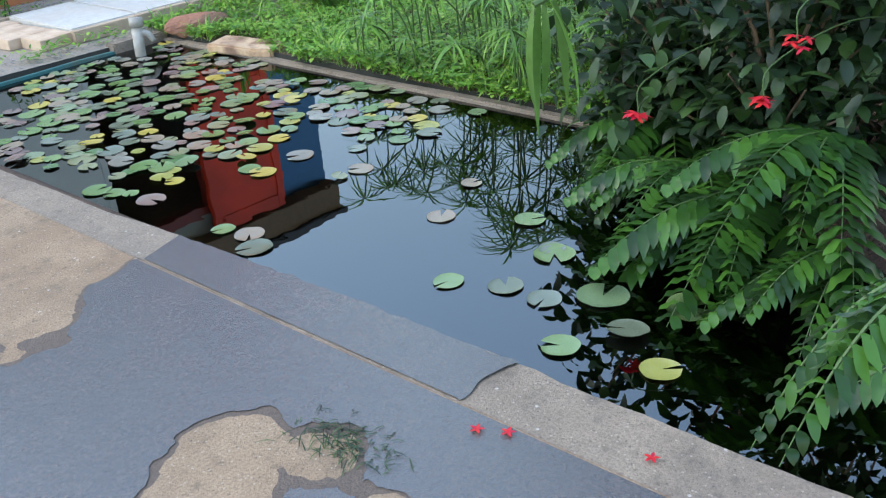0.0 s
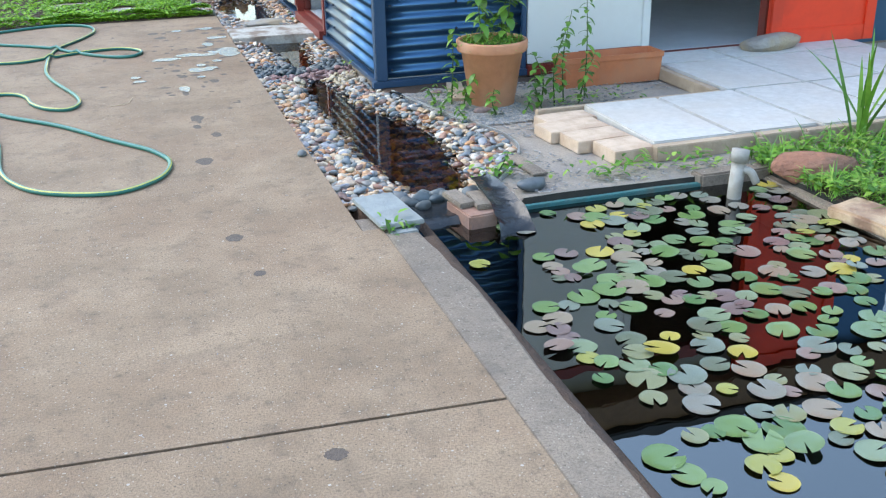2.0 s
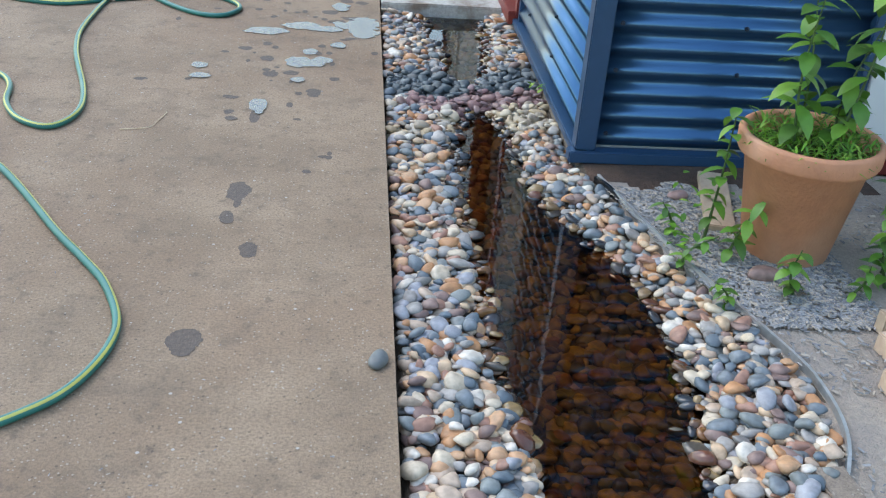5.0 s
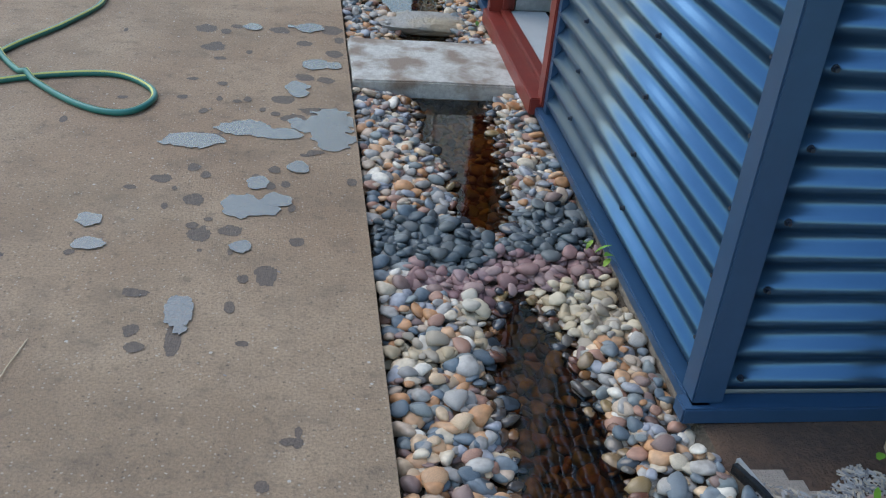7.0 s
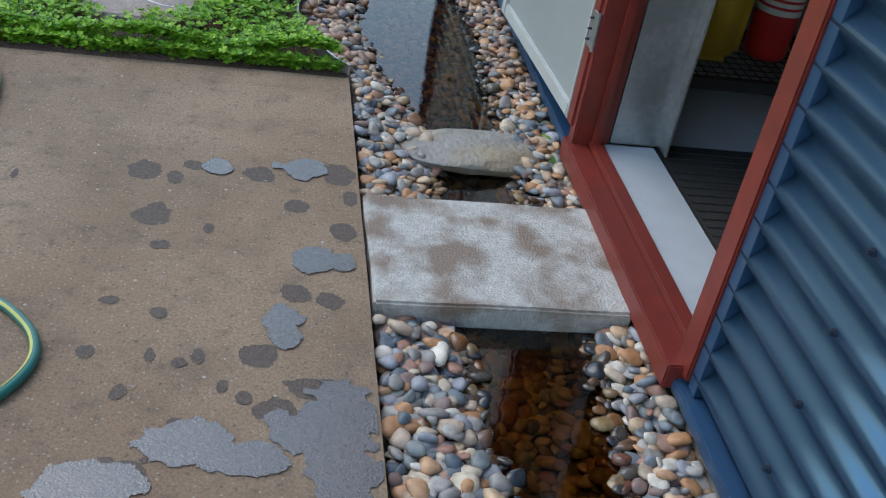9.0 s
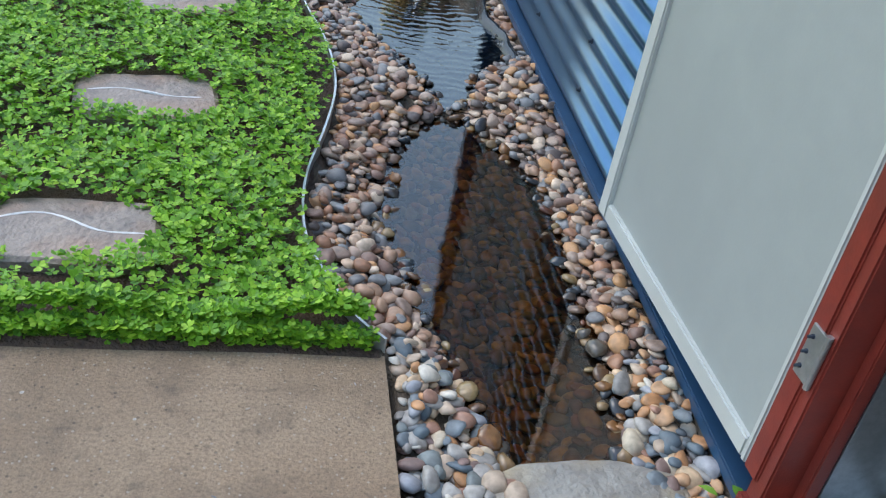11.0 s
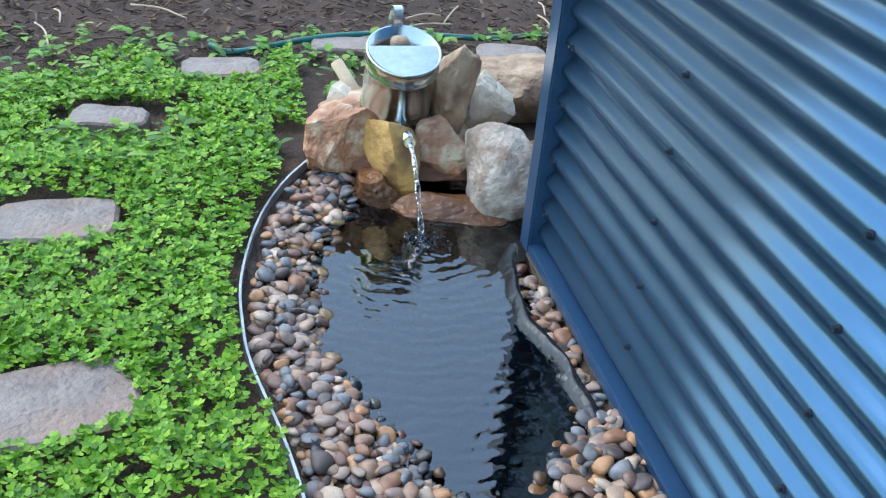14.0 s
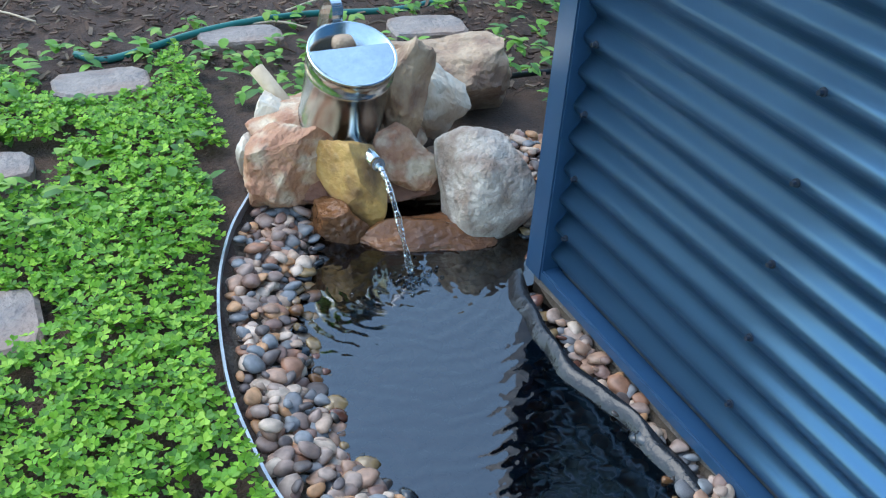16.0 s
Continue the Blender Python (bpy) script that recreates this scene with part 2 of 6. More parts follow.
TEAL = mat("teal_edge", (0.03, 0.16, 0.17), (0.04, 0.12, 0.12), 0.6, 20, 80, (0.12, 0.12, 0.09), 6, 0.7, 0.3)
HOSE = mat("green_hose", (0.03, 0.17, 0.14), (0.025, 0.15, 0.125), 0.38, 10, 200, None, 3, 0.5, 0.05)
STRIPE = mat("yellow_stripe", (0.5, 0.5, 0.12), (0.42, 0.42, 0.1), 0.4, 10, 200, None, 3, 0.5, 0.05)
PVC = mat("weathered_pvc", (0.38, 0.36, 0.33), (0.28, 0.26, 0.23), 0.6, 20, 80, (0.3, 0.27, 0.22), 10, 0.5, 0.15)
PALE_WOOD = mat("pale_cut_wood", (0.6, 0.48, 0.33), (0.5, 0.38, 0.25), 0.7, 25, 90, None, 5, 0.5, 0.3)
INSIDE = mat("pale_grey_floor", (0.5, 0.53, 0.55), (0.45, 0.48, 0.5), 0.4, 10, 80, (0.42, 0.44, 0.46), 3, 0.5, 0.05)
MAT = mat("dark_rubber_mat", (0.035, 0.033, 0.03), (0.025, 0.024, 0.022), 0.7, 80, 200, None, 3, 0.5, 0.6)
BLACK = mat("black_steel", (0.012, 0.012, 0.013), (0.018, 0.018, 0.018), 0.5, 30, 100, None, 3, 0.5, 0.1)
YELLOW = mat("yellow_plastic", (0.6, 0.38, 0.03), (0.52, 0.32, 0.025), 0.4, 12, 90, (0.4, 0.25, 0.04), 6, 0.5, 0.08)
RED_PLASTIC = mat("red_enamel", (0.5, 0.02, 0.02), (0.45, 0.02, 0.02), 0.3, 12, 90, None, 6, 0.5, 0.03)
PAPER = mat("white_label", (0.7, 0.7, 0.68), (0.65, 0.65, 0.63), 0.6, 40, 90, None, 6, 0.5, 0.03)
ROOF = mat("dark_roof", (0.05, 0.055, 0.06), (0.04, 0.045, 0.05), 0.5, 10, 80, None, 6, 0.5, 0.1)
SOFFIT = mat("brown_timber_soffit", (0.24, 0.16, 0.1), (0.17, 0.115, 0.075), 0.8, 20, 80, None, 6, 0.5, 0.3)
STEM = mat("green_stem", (0.06, 0.12, 0.03), (0.05, 0.09, 0.025), 0.6, 30, 80, None, 6, 0.5, 0.1)
BARK = mat("brown_twig", (0.16, 0.11, 0.07), (0.1, 0.07, 0.045), 0.9, 40, 80, None, 6, 0.5, 0.4)
FLOWER = many("red_petals", [(0.6, 0.015, 0.03), (0.5, 0.01, 0.04), (0.65, 0.03, 0.03)], 0.6, 40, 0.4, 0.8, 0.05, 0.25)

MIXED = [(0.4, 0.3, 0.22), (0.15, 0.17, 0.185), (0.45, 0.26, 0.14), (0.24, 0.22, 0.2), (0.5, 0.41, 0.3), (0.1, 0.125, 0.145), (0.3, 0.16, 0.11), (0.33, 0.3, 0.27), (0.2, 0.13, 0.11), (0.56, 0.5, 0.42), (0.17, 0.185, 0.18), (0.4, 0.2, 0.09), (0.27, 0.27, 0.29), (0.5, 0.35, 0.22)]
MIXED = [tuple(1.22 * v for v in c) for c in MIXED]
PEB = {
    "mixed": many("pebble_mixed", MIXED, 0.5, 45, 0.5, 0.6, 0.3),
    "cream": many("pebble_cream", [(0.48, 0.38, 0.25), (0.54, 0.45, 0.32), (0.42, 0.32, 0.2), (0.48, 0.42, 0.34), (0.34, 0.28, 0.21)], 0.65, 35),
    "maroon": many("pebble_maroon", [(0.25, 0.14, 0.13), (0.3, 0.18, 0.16), (0.22, 0.12, 0.12), (0.33, 0.22, 0.2), (0.26, 0.17, 0.17)], 0.6, 35),
    "slate": many("pebble_dark", [(0.07, 0.09, 0.1), (0.1, 0.115, 0.125), (0.055, 0.07, 0.08), (0.13, 0.14, 0.14), (0.09, 0.1, 0.1)], 0.5, 35),
    "brown": many("pebble_brown", [tuple(1.3 * v for v in c) for c in [(0.33, 0.2, 0.13), (0.2, 0.12, 0.09), (0.42, 0.29, 0.2), (0.15, 0.145, 0.145), (0.26, 0.18, 0.14), (0.45, 0.24, 0.11), (0.11, 0.085, 0.075), (0.2, 0.2, 0.2), (0.5, 0.38, 0.28), (0.36, 0.26, 0.2), (0.28, 0.14, 0.08)]], 0.45, 45, 0.5, 0.55, 0.3),
    "amber": many("pebble_amber", [(0.36, 0.24, 0.09), (0.2, 0.13, 0.06), (0.46, 0.34, 0.11), (0.12, 0.1, 0.07), (0.3, 0.15, 0.06), (0.4, 0.3, 0.16), (0.24, 0.22, 0.1)], 0.4, 45, 0.4, 0.5, 0.2),
    "wet": many("pebble_wet", [(0.14, 0.075, 0.04), (0.05, 0.05, 0.055), (0.22, 0.1, 0.035), (0.075, 0.06, 0.05), (0.25, 0.16, 0.08), (0.035, 0.04, 0.045), (0.15, 0.06, 0.035), (0.3, 0.2, 0.09), (0.11, 0.09, 0.07)], 0.12, 45, 0.6, 0.55, 0.2),
}
PADS = many("lily_pad", [(0.13, 0.21, 0.07), (0.17, 0.25, 0.1), (0.21, 0.22, 0.12), (0.13, 0.15, 0.1), (0.24, 0.17, 0.14), (0.1, 0.18, 0.07), (0.3, 0.3, 0.08), (0.18, 0.13, 0.12), (0.4, 0.33, 0.07), (0.15, 0.22, 0.11), (0.22, 0.21, 0.17), (0.2, 0.25, 0.15), (0.17, 0.2, 0.16), (0.26, 0.21, 0.15)], 0.22, 20, 0.6, 0.7, 0.1)
CLOVER = many("clover_leaf", [(0.16, 0.35, 0.022), (0.22, 0.44, 0.028), (0.27, 0.5, 0.034), (0.17, 0.37, 0.028), (0.36, 0.58, 0.05), (0.09, 0.22, 0.02)], 0.5, 30, 0.4, 0.85, 0.0, 0.3)
WEED = many("weed_leaf", [(0.12, 0.28, 0.03), (0.16, 0.35, 0.035), (0.22, 0.42, 0.05), (0.09, 0.21, 0.035), (0.28, 0.43, 0.07)], 0.5, 30, 0.4, 0.85, 0.0, 0.3)
FERN = many("fern_leaf", [(0.02, 0.062, 0.01), (0.035, 0.1, 0.014), (0.055, 0.145, 0.018), (0.016, 0.045, 0.01)], 0.36, 30, 0.5, 0.85, 0.0, 0.2)
# shrub leaf colours lowered to carry the shade from overhead
BUSH = many("shade_darkened_leaf", [(0.012, 0.03, 0.009), (0.018, 0.045, 0.012), (0.026, 0.062, 0.014), (0.04, 0.09, 0.018), (0.014, 0.034, 0.014)], 0.5, 30, 0.5, 0.85, 0.0, 0.2)
STRAP = many("strap_leaf", [(0.1, 0.23, 0.03), (0.13, 0.28, 0.035), (0.18, 0.34, 0.045), (0.08, 0.17, 0.03)], 0.42, 30, 0.5, 0.85, 0.0, 0.25)
MULCH = many("mulch_chip", [(0.1, 0.06, 0.04), (0.15, 0.095, 0.065), (0.07, 0.042, 0.03), (0.22, 0.16, 0.11), (0.12, 0.075, 0.05)], 0.9, 60, 0.3)
GRIT = many("grit", [(0.36, 0.34, 0.32), (0.26, 0.26, 0.26), (0.42, 0.36, 0.29), (0.2, 0.2, 0.21)], 0.85, 60, 0.3)
ROCKS = {
    "red": mat("red_sandstone", (0.5, 0.27, 0.15), (0.36, 0.16, 0.09), 0.7, 18, 60, (0.68, 0.55, 0.38), 12, 0.9, 1.0),
    "gold": mat("gold_sandstone", (0.62, 0.38, 0.12), (0.46, 0.24, 0.07), 0.5, 14, 45, (0.2, 0.11, 0.05), 11, 0.85, 1.0),
    "pale": mat("pale_boulder", (0.6, 0.52, 0.43), (0.42, 0.34, 0.27), 0.75, 30, 70, (0.25, 0.17, 0.12), 13, 0.8, 1.0),
    "tan": mat("tan_sandstone", (0.55, 0.4, 0.26), (0.4, 0.26, 0.16), 0.75, 14, 45, (0.22, 0.12, 0.08), 10, 0.8, 1.0),
    "white": mat("white_sandstone", (0.72, 0.64, 0.52), (0.62, 0.51, 0.38), 0.75, 9, 45, (0.46, 0.32, 0.2), 5, 0.6, 0.7),
    "wet": mat("wet_orange_rock", (0.26, 0.11, 0.04), (0.18, 0.075, 0.03), 0.2, 10, 45, (0.1, 0.05, 0.025), 6, 0.6, 0.8),
    "grey": mat("grey_river_rock", (0.3, 0.28, 0.25), (0.22, 0.2, 0.18), 0.6, 12, 55, (0.4, 0.31, 0.18), 5, 0.6, 0.8),
    "rust": mat("rust_rock", (0.33, 0.15, 0.09), (0.24, 0.11, 0.07), 0.85, 12, 55, (0.2, 0.12, 0.08), 5, 0.6, 0.9),
}
STREAM_WATER = water("stream_water", (0.68, 0.46, 0.24), 0.0007, 9, ior=1.75)
POOL_WATER = water("pool_water", (0.2, 0.14, 0.085), 0.0026, 9, 0.0, (0.355, 11.54, 7.0), ior=2.2)
POND_WATER = water("pond_water", (0.12, 0.13, 0.09), 0.0006, 5, ior=2.6)
FALL_WATER = water("falling_water", (0.85, 0.9, 0.92), 0.01, 60, 0.05, ior=1.6)

# ---- builders ----


def mesh_object(name, bm, material, parent=None, smooth=False):
    me = bpy.data.meshes.new(name)
    bm.to_mesh(me)
    bm.free()
    for m in material if isinstance(material, (list, tuple)) else [material]:
        me.materials.append(m)
    if smooth:
        me.polygons.foreach_set("use_smooth", [True] * len(me.polygons))
    ob = new(name, me)
    ob.parent = parent
    return ob


def part(name, bm, material, parent, label="", smooth=False):
    ob = mesh_object(name, bm, material, parent, smooth)
    return tagged(ob, label) if label else ob


def thing(name, at, label, category, group="", kind=""):
    ob = new(name)
    ob.location = at
    ob.empty_display_size = 0.05
    return tagged(ob, label, category, group, kind)


def sheet(name, verts, faces, material, parent=None, smooth=False):
    me = bpy.data.meshes.new(name)
    verts, faces = np.asarray(verts, np.float32), np.asarray(faces, np.int32)
    k = faces.shape[1]
    me.vertices.add(len(verts))
    me.vertices.foreach_set("co", verts.ravel())
    me.loops.add(faces.size)
    me.loops.foreach_set("vertex_index", faces.ravel())
    me.polygons.add(len(faces))
    me.polygons.foreach_set("loop_start", np.arange(0, faces.size, k, dtype=np.int32))
    me.polygons.foreach_set("use_smooth", np.full(len(faces), smooth))
    me.update(calc_edges=True)
    me.validate()
    for m in material if isinstance(material, (list, tuple)) else [material]:
        me.materials.append(m)
    ob = new(name, me)
    ob.parent = parent
    return ob


def box(a, b, bevel=0.004, seg=2, bm=None):
    bm = bm or bmesh.new()
    made = bmesh.ops.create_cube(bm, size=1)["verts"]
    for v in made:
        v.co = Vector([(a[i] + b[i]) / 2 + v.co[i] * (b[i] - a[i]) for i in range(3)])
    if bevel:
        edges = list({e for v in made for e in v.link_edges})
        bmesh.ops.bevel(bm, geom=edges, offset=bevel, segments=seg, affect="EDGES")
    return bm


def rough_up(bm, amount, scale, cuts=0):
    if cuts:
        bmesh.ops.subdivide_edges(bm, edges=bm.edges[:], cuts=cuts, use_grid_fill=True)
    for v in bm.verts:
        v.co += Vector(noise.noise_vector(v.co * scale)) * amount
    return bm


def tube(points, radius, sides=10, closed=False, bm=None, cap=True, taper=None, arc=None):
    """A round tube along points. arc: (first, last) share of its girth."""
    bm = bm or bmesh.new()
    pts = [Vector(p) for p in points]
    rings, up = [], Vector((0, 0, 1))
    for i, p in enumerate(pts):
        d = (pts[min(i + 1, len(pts) - 1)] - pts[max(i - 1, 0)]).normalized()
        s = d.cross(up)
        if s.length < 1e-3:
            s = Vector((1, 0, 0))
        s.normalize()
        u = s.cross(d)
        r = radius * (taper(i / (len(pts) - 1)) if taper else 1)
        a0, a1 = arc or (0, 1)
        k = sides if not arc else sides + 1
        rings.append([bm.verts.new(p + (s * math.cos(a) + u * math.sin(a)) * r) for a in (2 * math.pi * (a0 + (a1 - a0) * j / sides) for j in range(k))])
    for a, b in zip(rings, rings[1:]):
        for j in range(len(a) if not arc else len(a) - 1):
            bm.faces.new((a[j], a[(j + 1) % len(a)], b[(j + 1) % len(a)], b[j]))
    if cap and not arc:
        bm.faces.new(rings[0][::-1])
        bm.faces.new(rings[-1])
    return bm


def curve(points, per=8):
    """A smooth line through points."""
    p = [Vector(q) for q in points]
    p = [2 * p[0] - p[1]] + p + [2 * p[-1] - p[-2]]
    out = []
    for a, b, c, d in zip(p, p[1:], p[2:], p[3:]):
        for i in range(per):
            t = i / per
            out.append(0.5 * (2 * b + (c - a) * t + (2 * a - 5 * b + 4 * c - d) * t * t + (3 * b - a - 3 * c + d) * t ** 3))
    return out + [p[-2]]


def lathe(profile, sides=40, bm=None):
    bm = bm or bmesh.new()
    rings = [[bm.verts.new((r * math.cos(a), r * math.sin(a), z)) for a in (2 * math.pi * j / sides for j in range(sides))] for r, z in profile]
    for a, b in zip(rings, rings[1:]):
        for j in range(sides):
            bm.faces.new((a[j], a[(j + 1) % sides], b[(j + 1) % sides], b[j]))
    return bm


def ribbon(points, height, thick, bm=None):
    """An upright strip along points, z at its top."""
    bm = bm or bmesh.new()
    pts = [Vector(p) for p in points]
    rows = []
    for i, p in enumerate(pts):
        d = (pts[min(i + 1, len(pts) - 1)] - pts[max(i - 1, 0)])
        s = Vector((d.y, -d.x, 0)).normalized() * thick / 2
        dn = Vector((0, 0, -height))
        rows.append([bm.verts.new(q) for q in (p - s, p + s, p + s + dn, p - s + dn)])
    for a, b in zip(rows, rows[1:]):
        for j in range(4):
            bm.faces.new((a[j], b[j], b[(j + 1) % 4], a[(j + 1) % 4]))
    bm.faces.new(rows[0])
    bm.faces.new(rows[-1][::-1])
    return bm


def patch(field, x0, x1, y0, y1, z, step=0.012, thick=0.0):
    """A flat sheet where field(x, y) > 0, its rim drawn in to the zero line."""
    bm = bmesh.new()
    nx, ny = int((x1 - x0) / step) + 1, int((y1 - y0) / step) + 1
    f = [[field(x0 + i * step, y0 + j * step) for j in range(ny)] for i in range(nx)]
    made = {}

    def vert(i, j):
        if (i, j) not in made:
            x, y, v = x0 + i * step, y0 + j * step, f[i][j]
            if v < 0:
                gx = (f[min(i + 1, nx - 1)][j] - f[max(i - 1, 0)][j]) / (2 * step)
                gy = (f[i][min(j + 1, ny - 1)] - f[i][max(j - 1, 0)]) / (2 * step)
                g = gx * gx + gy * gy + 1e-6
                k = min(-v / g, step / math.sqrt(g))
                x, y = x + gx * k, y + gy * k
            made[i, j] = bm.verts.new((x, y, z))
        return made[i, j]

    for i in range(nx - 1):
        for j in range(ny - 1):
            if max(f[i][j], f[i + 1][j], f[i][j + 1], f[i + 1][j + 1]) > 0 and f[i][j] + f[i + 1][j] + f[i][j + 1] + f[i + 1][j + 1] > -0.05:
                bm.faces.new((vert(i, j), vert(i + 1, j), vert(i + 1, j + 1), vert(i, j + 1)))
    return bm


def lerp(table, y):
    return [float(np.interp(y, [r[0] for r in table], [r[k] for r in table])) for k in range(1, len(table[0]))]


def rock_mesh(dims, seed, cuts=9, rough=0.06, round_=0.25, sub=4):
    """A broken or worn stone: a ball cut by planes, then roughened."""
    rng = random.Random(seed)
    bm = bmesh.new()
    bmesh.ops.create_icosphere(bm, subdivisions=sub, radius=1)
    planes = []
    for _ in range(cuts):
        d = Vector((rng.gauss(0, 1), rng.gauss(0, 1), rng.gauss(0, 1))).normalized()
        planes.append((d, rng.uniform(0.42, 0.72)))
    off = Vector((rng.uniform(0, 50), rng.uniform(0, 50), 0))
    for v in bm.verts:
        for d, h in planes:
            e = v.co.dot(d) - h
            if e > 0:
                v.co -= d * e * (1 - round_)
        v.co += v.co.normalized() * (noise.noise(v.co * 1.5 + off) * rough * 1.6 + noise.noise(v.co * 5 + off) * rough * 0.6 + noise.noise(v.co * 14 + off) * rough * 0.25)
    for v in bm.verts:
        v.co = Vector((v.co.x * dims[0] / 1.5, v.co.y * dims[1] / 1.5, v.co.z * dims[2] / 1.5))
    return bm


def rock(name, at, dims, rot, seed, material, label, cuts=9, rough=0.09, round_=0.1):
    ob = mesh_object(name, rock_mesh([d * 1.25 for d in dims], seed, cuts + 4, rough, round_, 5), material)
    ob.matrix_world = pose(*at, *rot)
    return tagged(ob, label, "rock", "fountain rocks" if at[1] > 11 else "")


# ---- plan of the stream: along y, the water's two rims ----
POOLS = [
    (-0.06, [(4.42, 0.34, 0.52), (4.55, 0.31, 0.6), (5.1, 0.24, 0.68), (5.4, 0.25, 0.69), (5.8, 0.24, 0.57), (6.05, 0.235, 0.465), (6.55, 0.265, 0.44), (6.72, 0.34, 0.4)]),
    (-0.05, [(7.0, 0.33, 0.36), (7.1, 0.27, 0.42), (7.4, 0.28, 0.46), (7.65, 0.21, 0.475), (8.0, 0.22, 0.5), (8.5, 0.21, 0.476), (8.66, 0.24, 0.46), (8.74, 0.3, 0.4)]),
    (-0.045, [(8.82, 0.27, 0.4), (8.95, 0.21, 0.45), (9.05, 0.19, 0.46), (9.3, 0.13, 0.47), (9.5, 0.09, 0.48), (9.7, 0.045, 0.5), (9.95, 0.08, 0.485), (10.2, 0.156, 0.4), (10.3, 0.26, 0.34)]),
    (-0.03, [(10.38, 0.28, 0.33), (10.45, 0.26, 0.37), (10.6, 0.216, 0.42), (10.8, 0.14, 0.57), (11.05, 0.03, 0.56), (11.37, 0.05, 0.57), (11.55, 0.09, 0.66), (11.66, 0.15, 0.72), (11.8, 0.25, 0.74), (11.9, 0.35, 0.6)]),
]
EDGING = [(0.0, 9.17), (-0.05, 9.23), (-0.096, 9.332), (-0.15, 9.5), (-0.162, 9.65), (-0.149, 9.82), (-0.1, 10.05), (-0.062, 10.3), (-0.064, 10.5), (-0.09, 10.7), (-0.14, 10.95), (-0.153, 11.1), (-0.148, 11.3), (-0.093, 11.58), (-0.01, 11.8), (0.087, 11.96)]
EDGING_2 = [(0.675, 6.06), (0.766, 5.66), (0.832, 5.416), (0.921, 5.134), (0.955, 4.966), (0.93, 4.76), (0.8, 4.52), (0.68, 4.36)]


def rims(y):
    """The water's level and rims at y, and how far y lies outside of the pools."""
    best = None
    for w, rows in POOLS:
        gap = max(rows[0][0] - y, y - rows[-1][0], 0)
        if best is None or gap < best[0]:
            best = (gap, w, *lerp(rows, y))
    return best


def left_rim(y):
    return 0.005 if y < 9.17 else float(np.interp(y, [p[1] for p in EDGING], [p[0] for p in EDGING])) + 0.012


def right_rim(y):
    if y < 6.1:
        return float(np.interp(y, [p[1] for p in EDGING_2[::-1]], [p[0] for p in EDGING_2[::-1]])) - 0.012
    return 0.636 if y < 11.47 else 0.98


def bed(x, y):
    gap, w, a, b = rims(y)
    out = max(a - x, x - b, 0)
    d = math.hypot(out, gap)
    if d > 0:
        return w - 0.02 + min(0.06 if y < 6.1 and x > b else 0.03 if y < 9 else 0.045, 0.4 * d)
    return w - 0.015 - min(0.06, 0.6 * min(x - a, b - x))


def in_stream(x, y):
    return 4.36 < y < 12.1 and left_rim(y) < x < right_rim(y)


def in_pond(x, y):
    return min(x - 0.29, 1.82 - x, y + 1.2, 4.13 - y)


def lawn(x, y):
    return y > 9.165 and x < (left_rim(y) - 0.018 if y < 11.97 else 9)


def ground_z(x, y):
    p = in_pond(x, y)
    if p > -0.03:
        return max(-0.45, -0.02 - 8 * (p + 0.03)) if p < 0.03 else -0.45
    if in_stream(x, y):
        return bed(x, y)
    if x < 0.07 and y < 9.12 and x > -7:
        return -0.12
    if x < 0 and 9.12 <= y < 9.165:
        return -0.006
    if y > 9.16 and x < 0.64:
        return 0.01 + 0.012 * noise.noise(Vector((x * 2, y * 2, 0)))
    if 0.2 < x < 0.7 and 3.9 < y <= 4.36:
        return -0.06
    return -0.012 + 0.01 * noise.noise(Vector((x * 3, y * 3, 3)))

# ---- ground ----


def axis(lo, hi, step, far):
    fine = list(np.arange(lo, hi + 1e-6, step))
    return [-far, -60, -20, -9, *[lo - d for d in (3, 1.2, 0.5) if lo - d > -9], *fine, *[hi + d for d in (0.5, 1.2, 3)], 25, 70, far]


gx, gy = axis(-1.6, 2.6, 0.03, 1500), axis(-1.6, 13.6, 0.03, 1500)
gv = [(x, y, ground_z(x, y)) for x in gx for y in gy]
ny = len(gy)
gf, gm = [], []
for i in range(len(gx) - 1):
    for j in range(ny - 1):
        gf.append((i * ny + j, (i + 1) * ny + j, (i + 1) * ny + j + 1, i * ny + j + 1))
        x, y = (gx[i] + gx[i + 1]) / 2, (gy[j] + gy[j + 1]) / 2
        gm.append(3 if in_pond(x, y) > -0.02 else 2 if in_stream(x, y) else 0 if y < 9.16 and 0.25 < x < 6 and 3.9 < y and not (y > 6.0 + 0.12 * noise.noise(Vector((x * 5, y * 5, 8))) and x < 1.6) else 1)
ground = tagged(sheet("ground", gv, gf, [SAND, SOIL, BED, MUD], None, True), "earth, sand and stream bed under the garden", "ground", kind="structure")
ground.data.polygons.foreach_set("material_index", gm)

# concrete yard in two pours, with an open joint between, and a worn kerb along the pond
slab = thing("pavement", (0, 0, 0), "weathered brown concrete yard with open joints and wet marks", "pavement", kind="structure")
for outline in ([(-7, -6), (0.0755, -6), (0.0755, 2.721), (-7, 3.164)], [(-7, 3.176), (0.0755, 2.733), (0.0755, 4.0), (0, 4.0), (0, 9.16), (-7, 9.16)]):
    bm = bmesh.new()
    top = bm.faces.new([bm.verts.new((x, y, 0)) for x, y in outline])
    low = bmesh.ops.extrude_face_region(bm, geom=[top])
    for v in low["geom"]:
        if isinstance(v, bmesh.types.BMVert):
            v.co.z = -0.12
    bmesh.ops.recalc_face_normals(bm, faces=bm.faces[:])
    part("concrete_slab", bm, CONCRETE, slab)
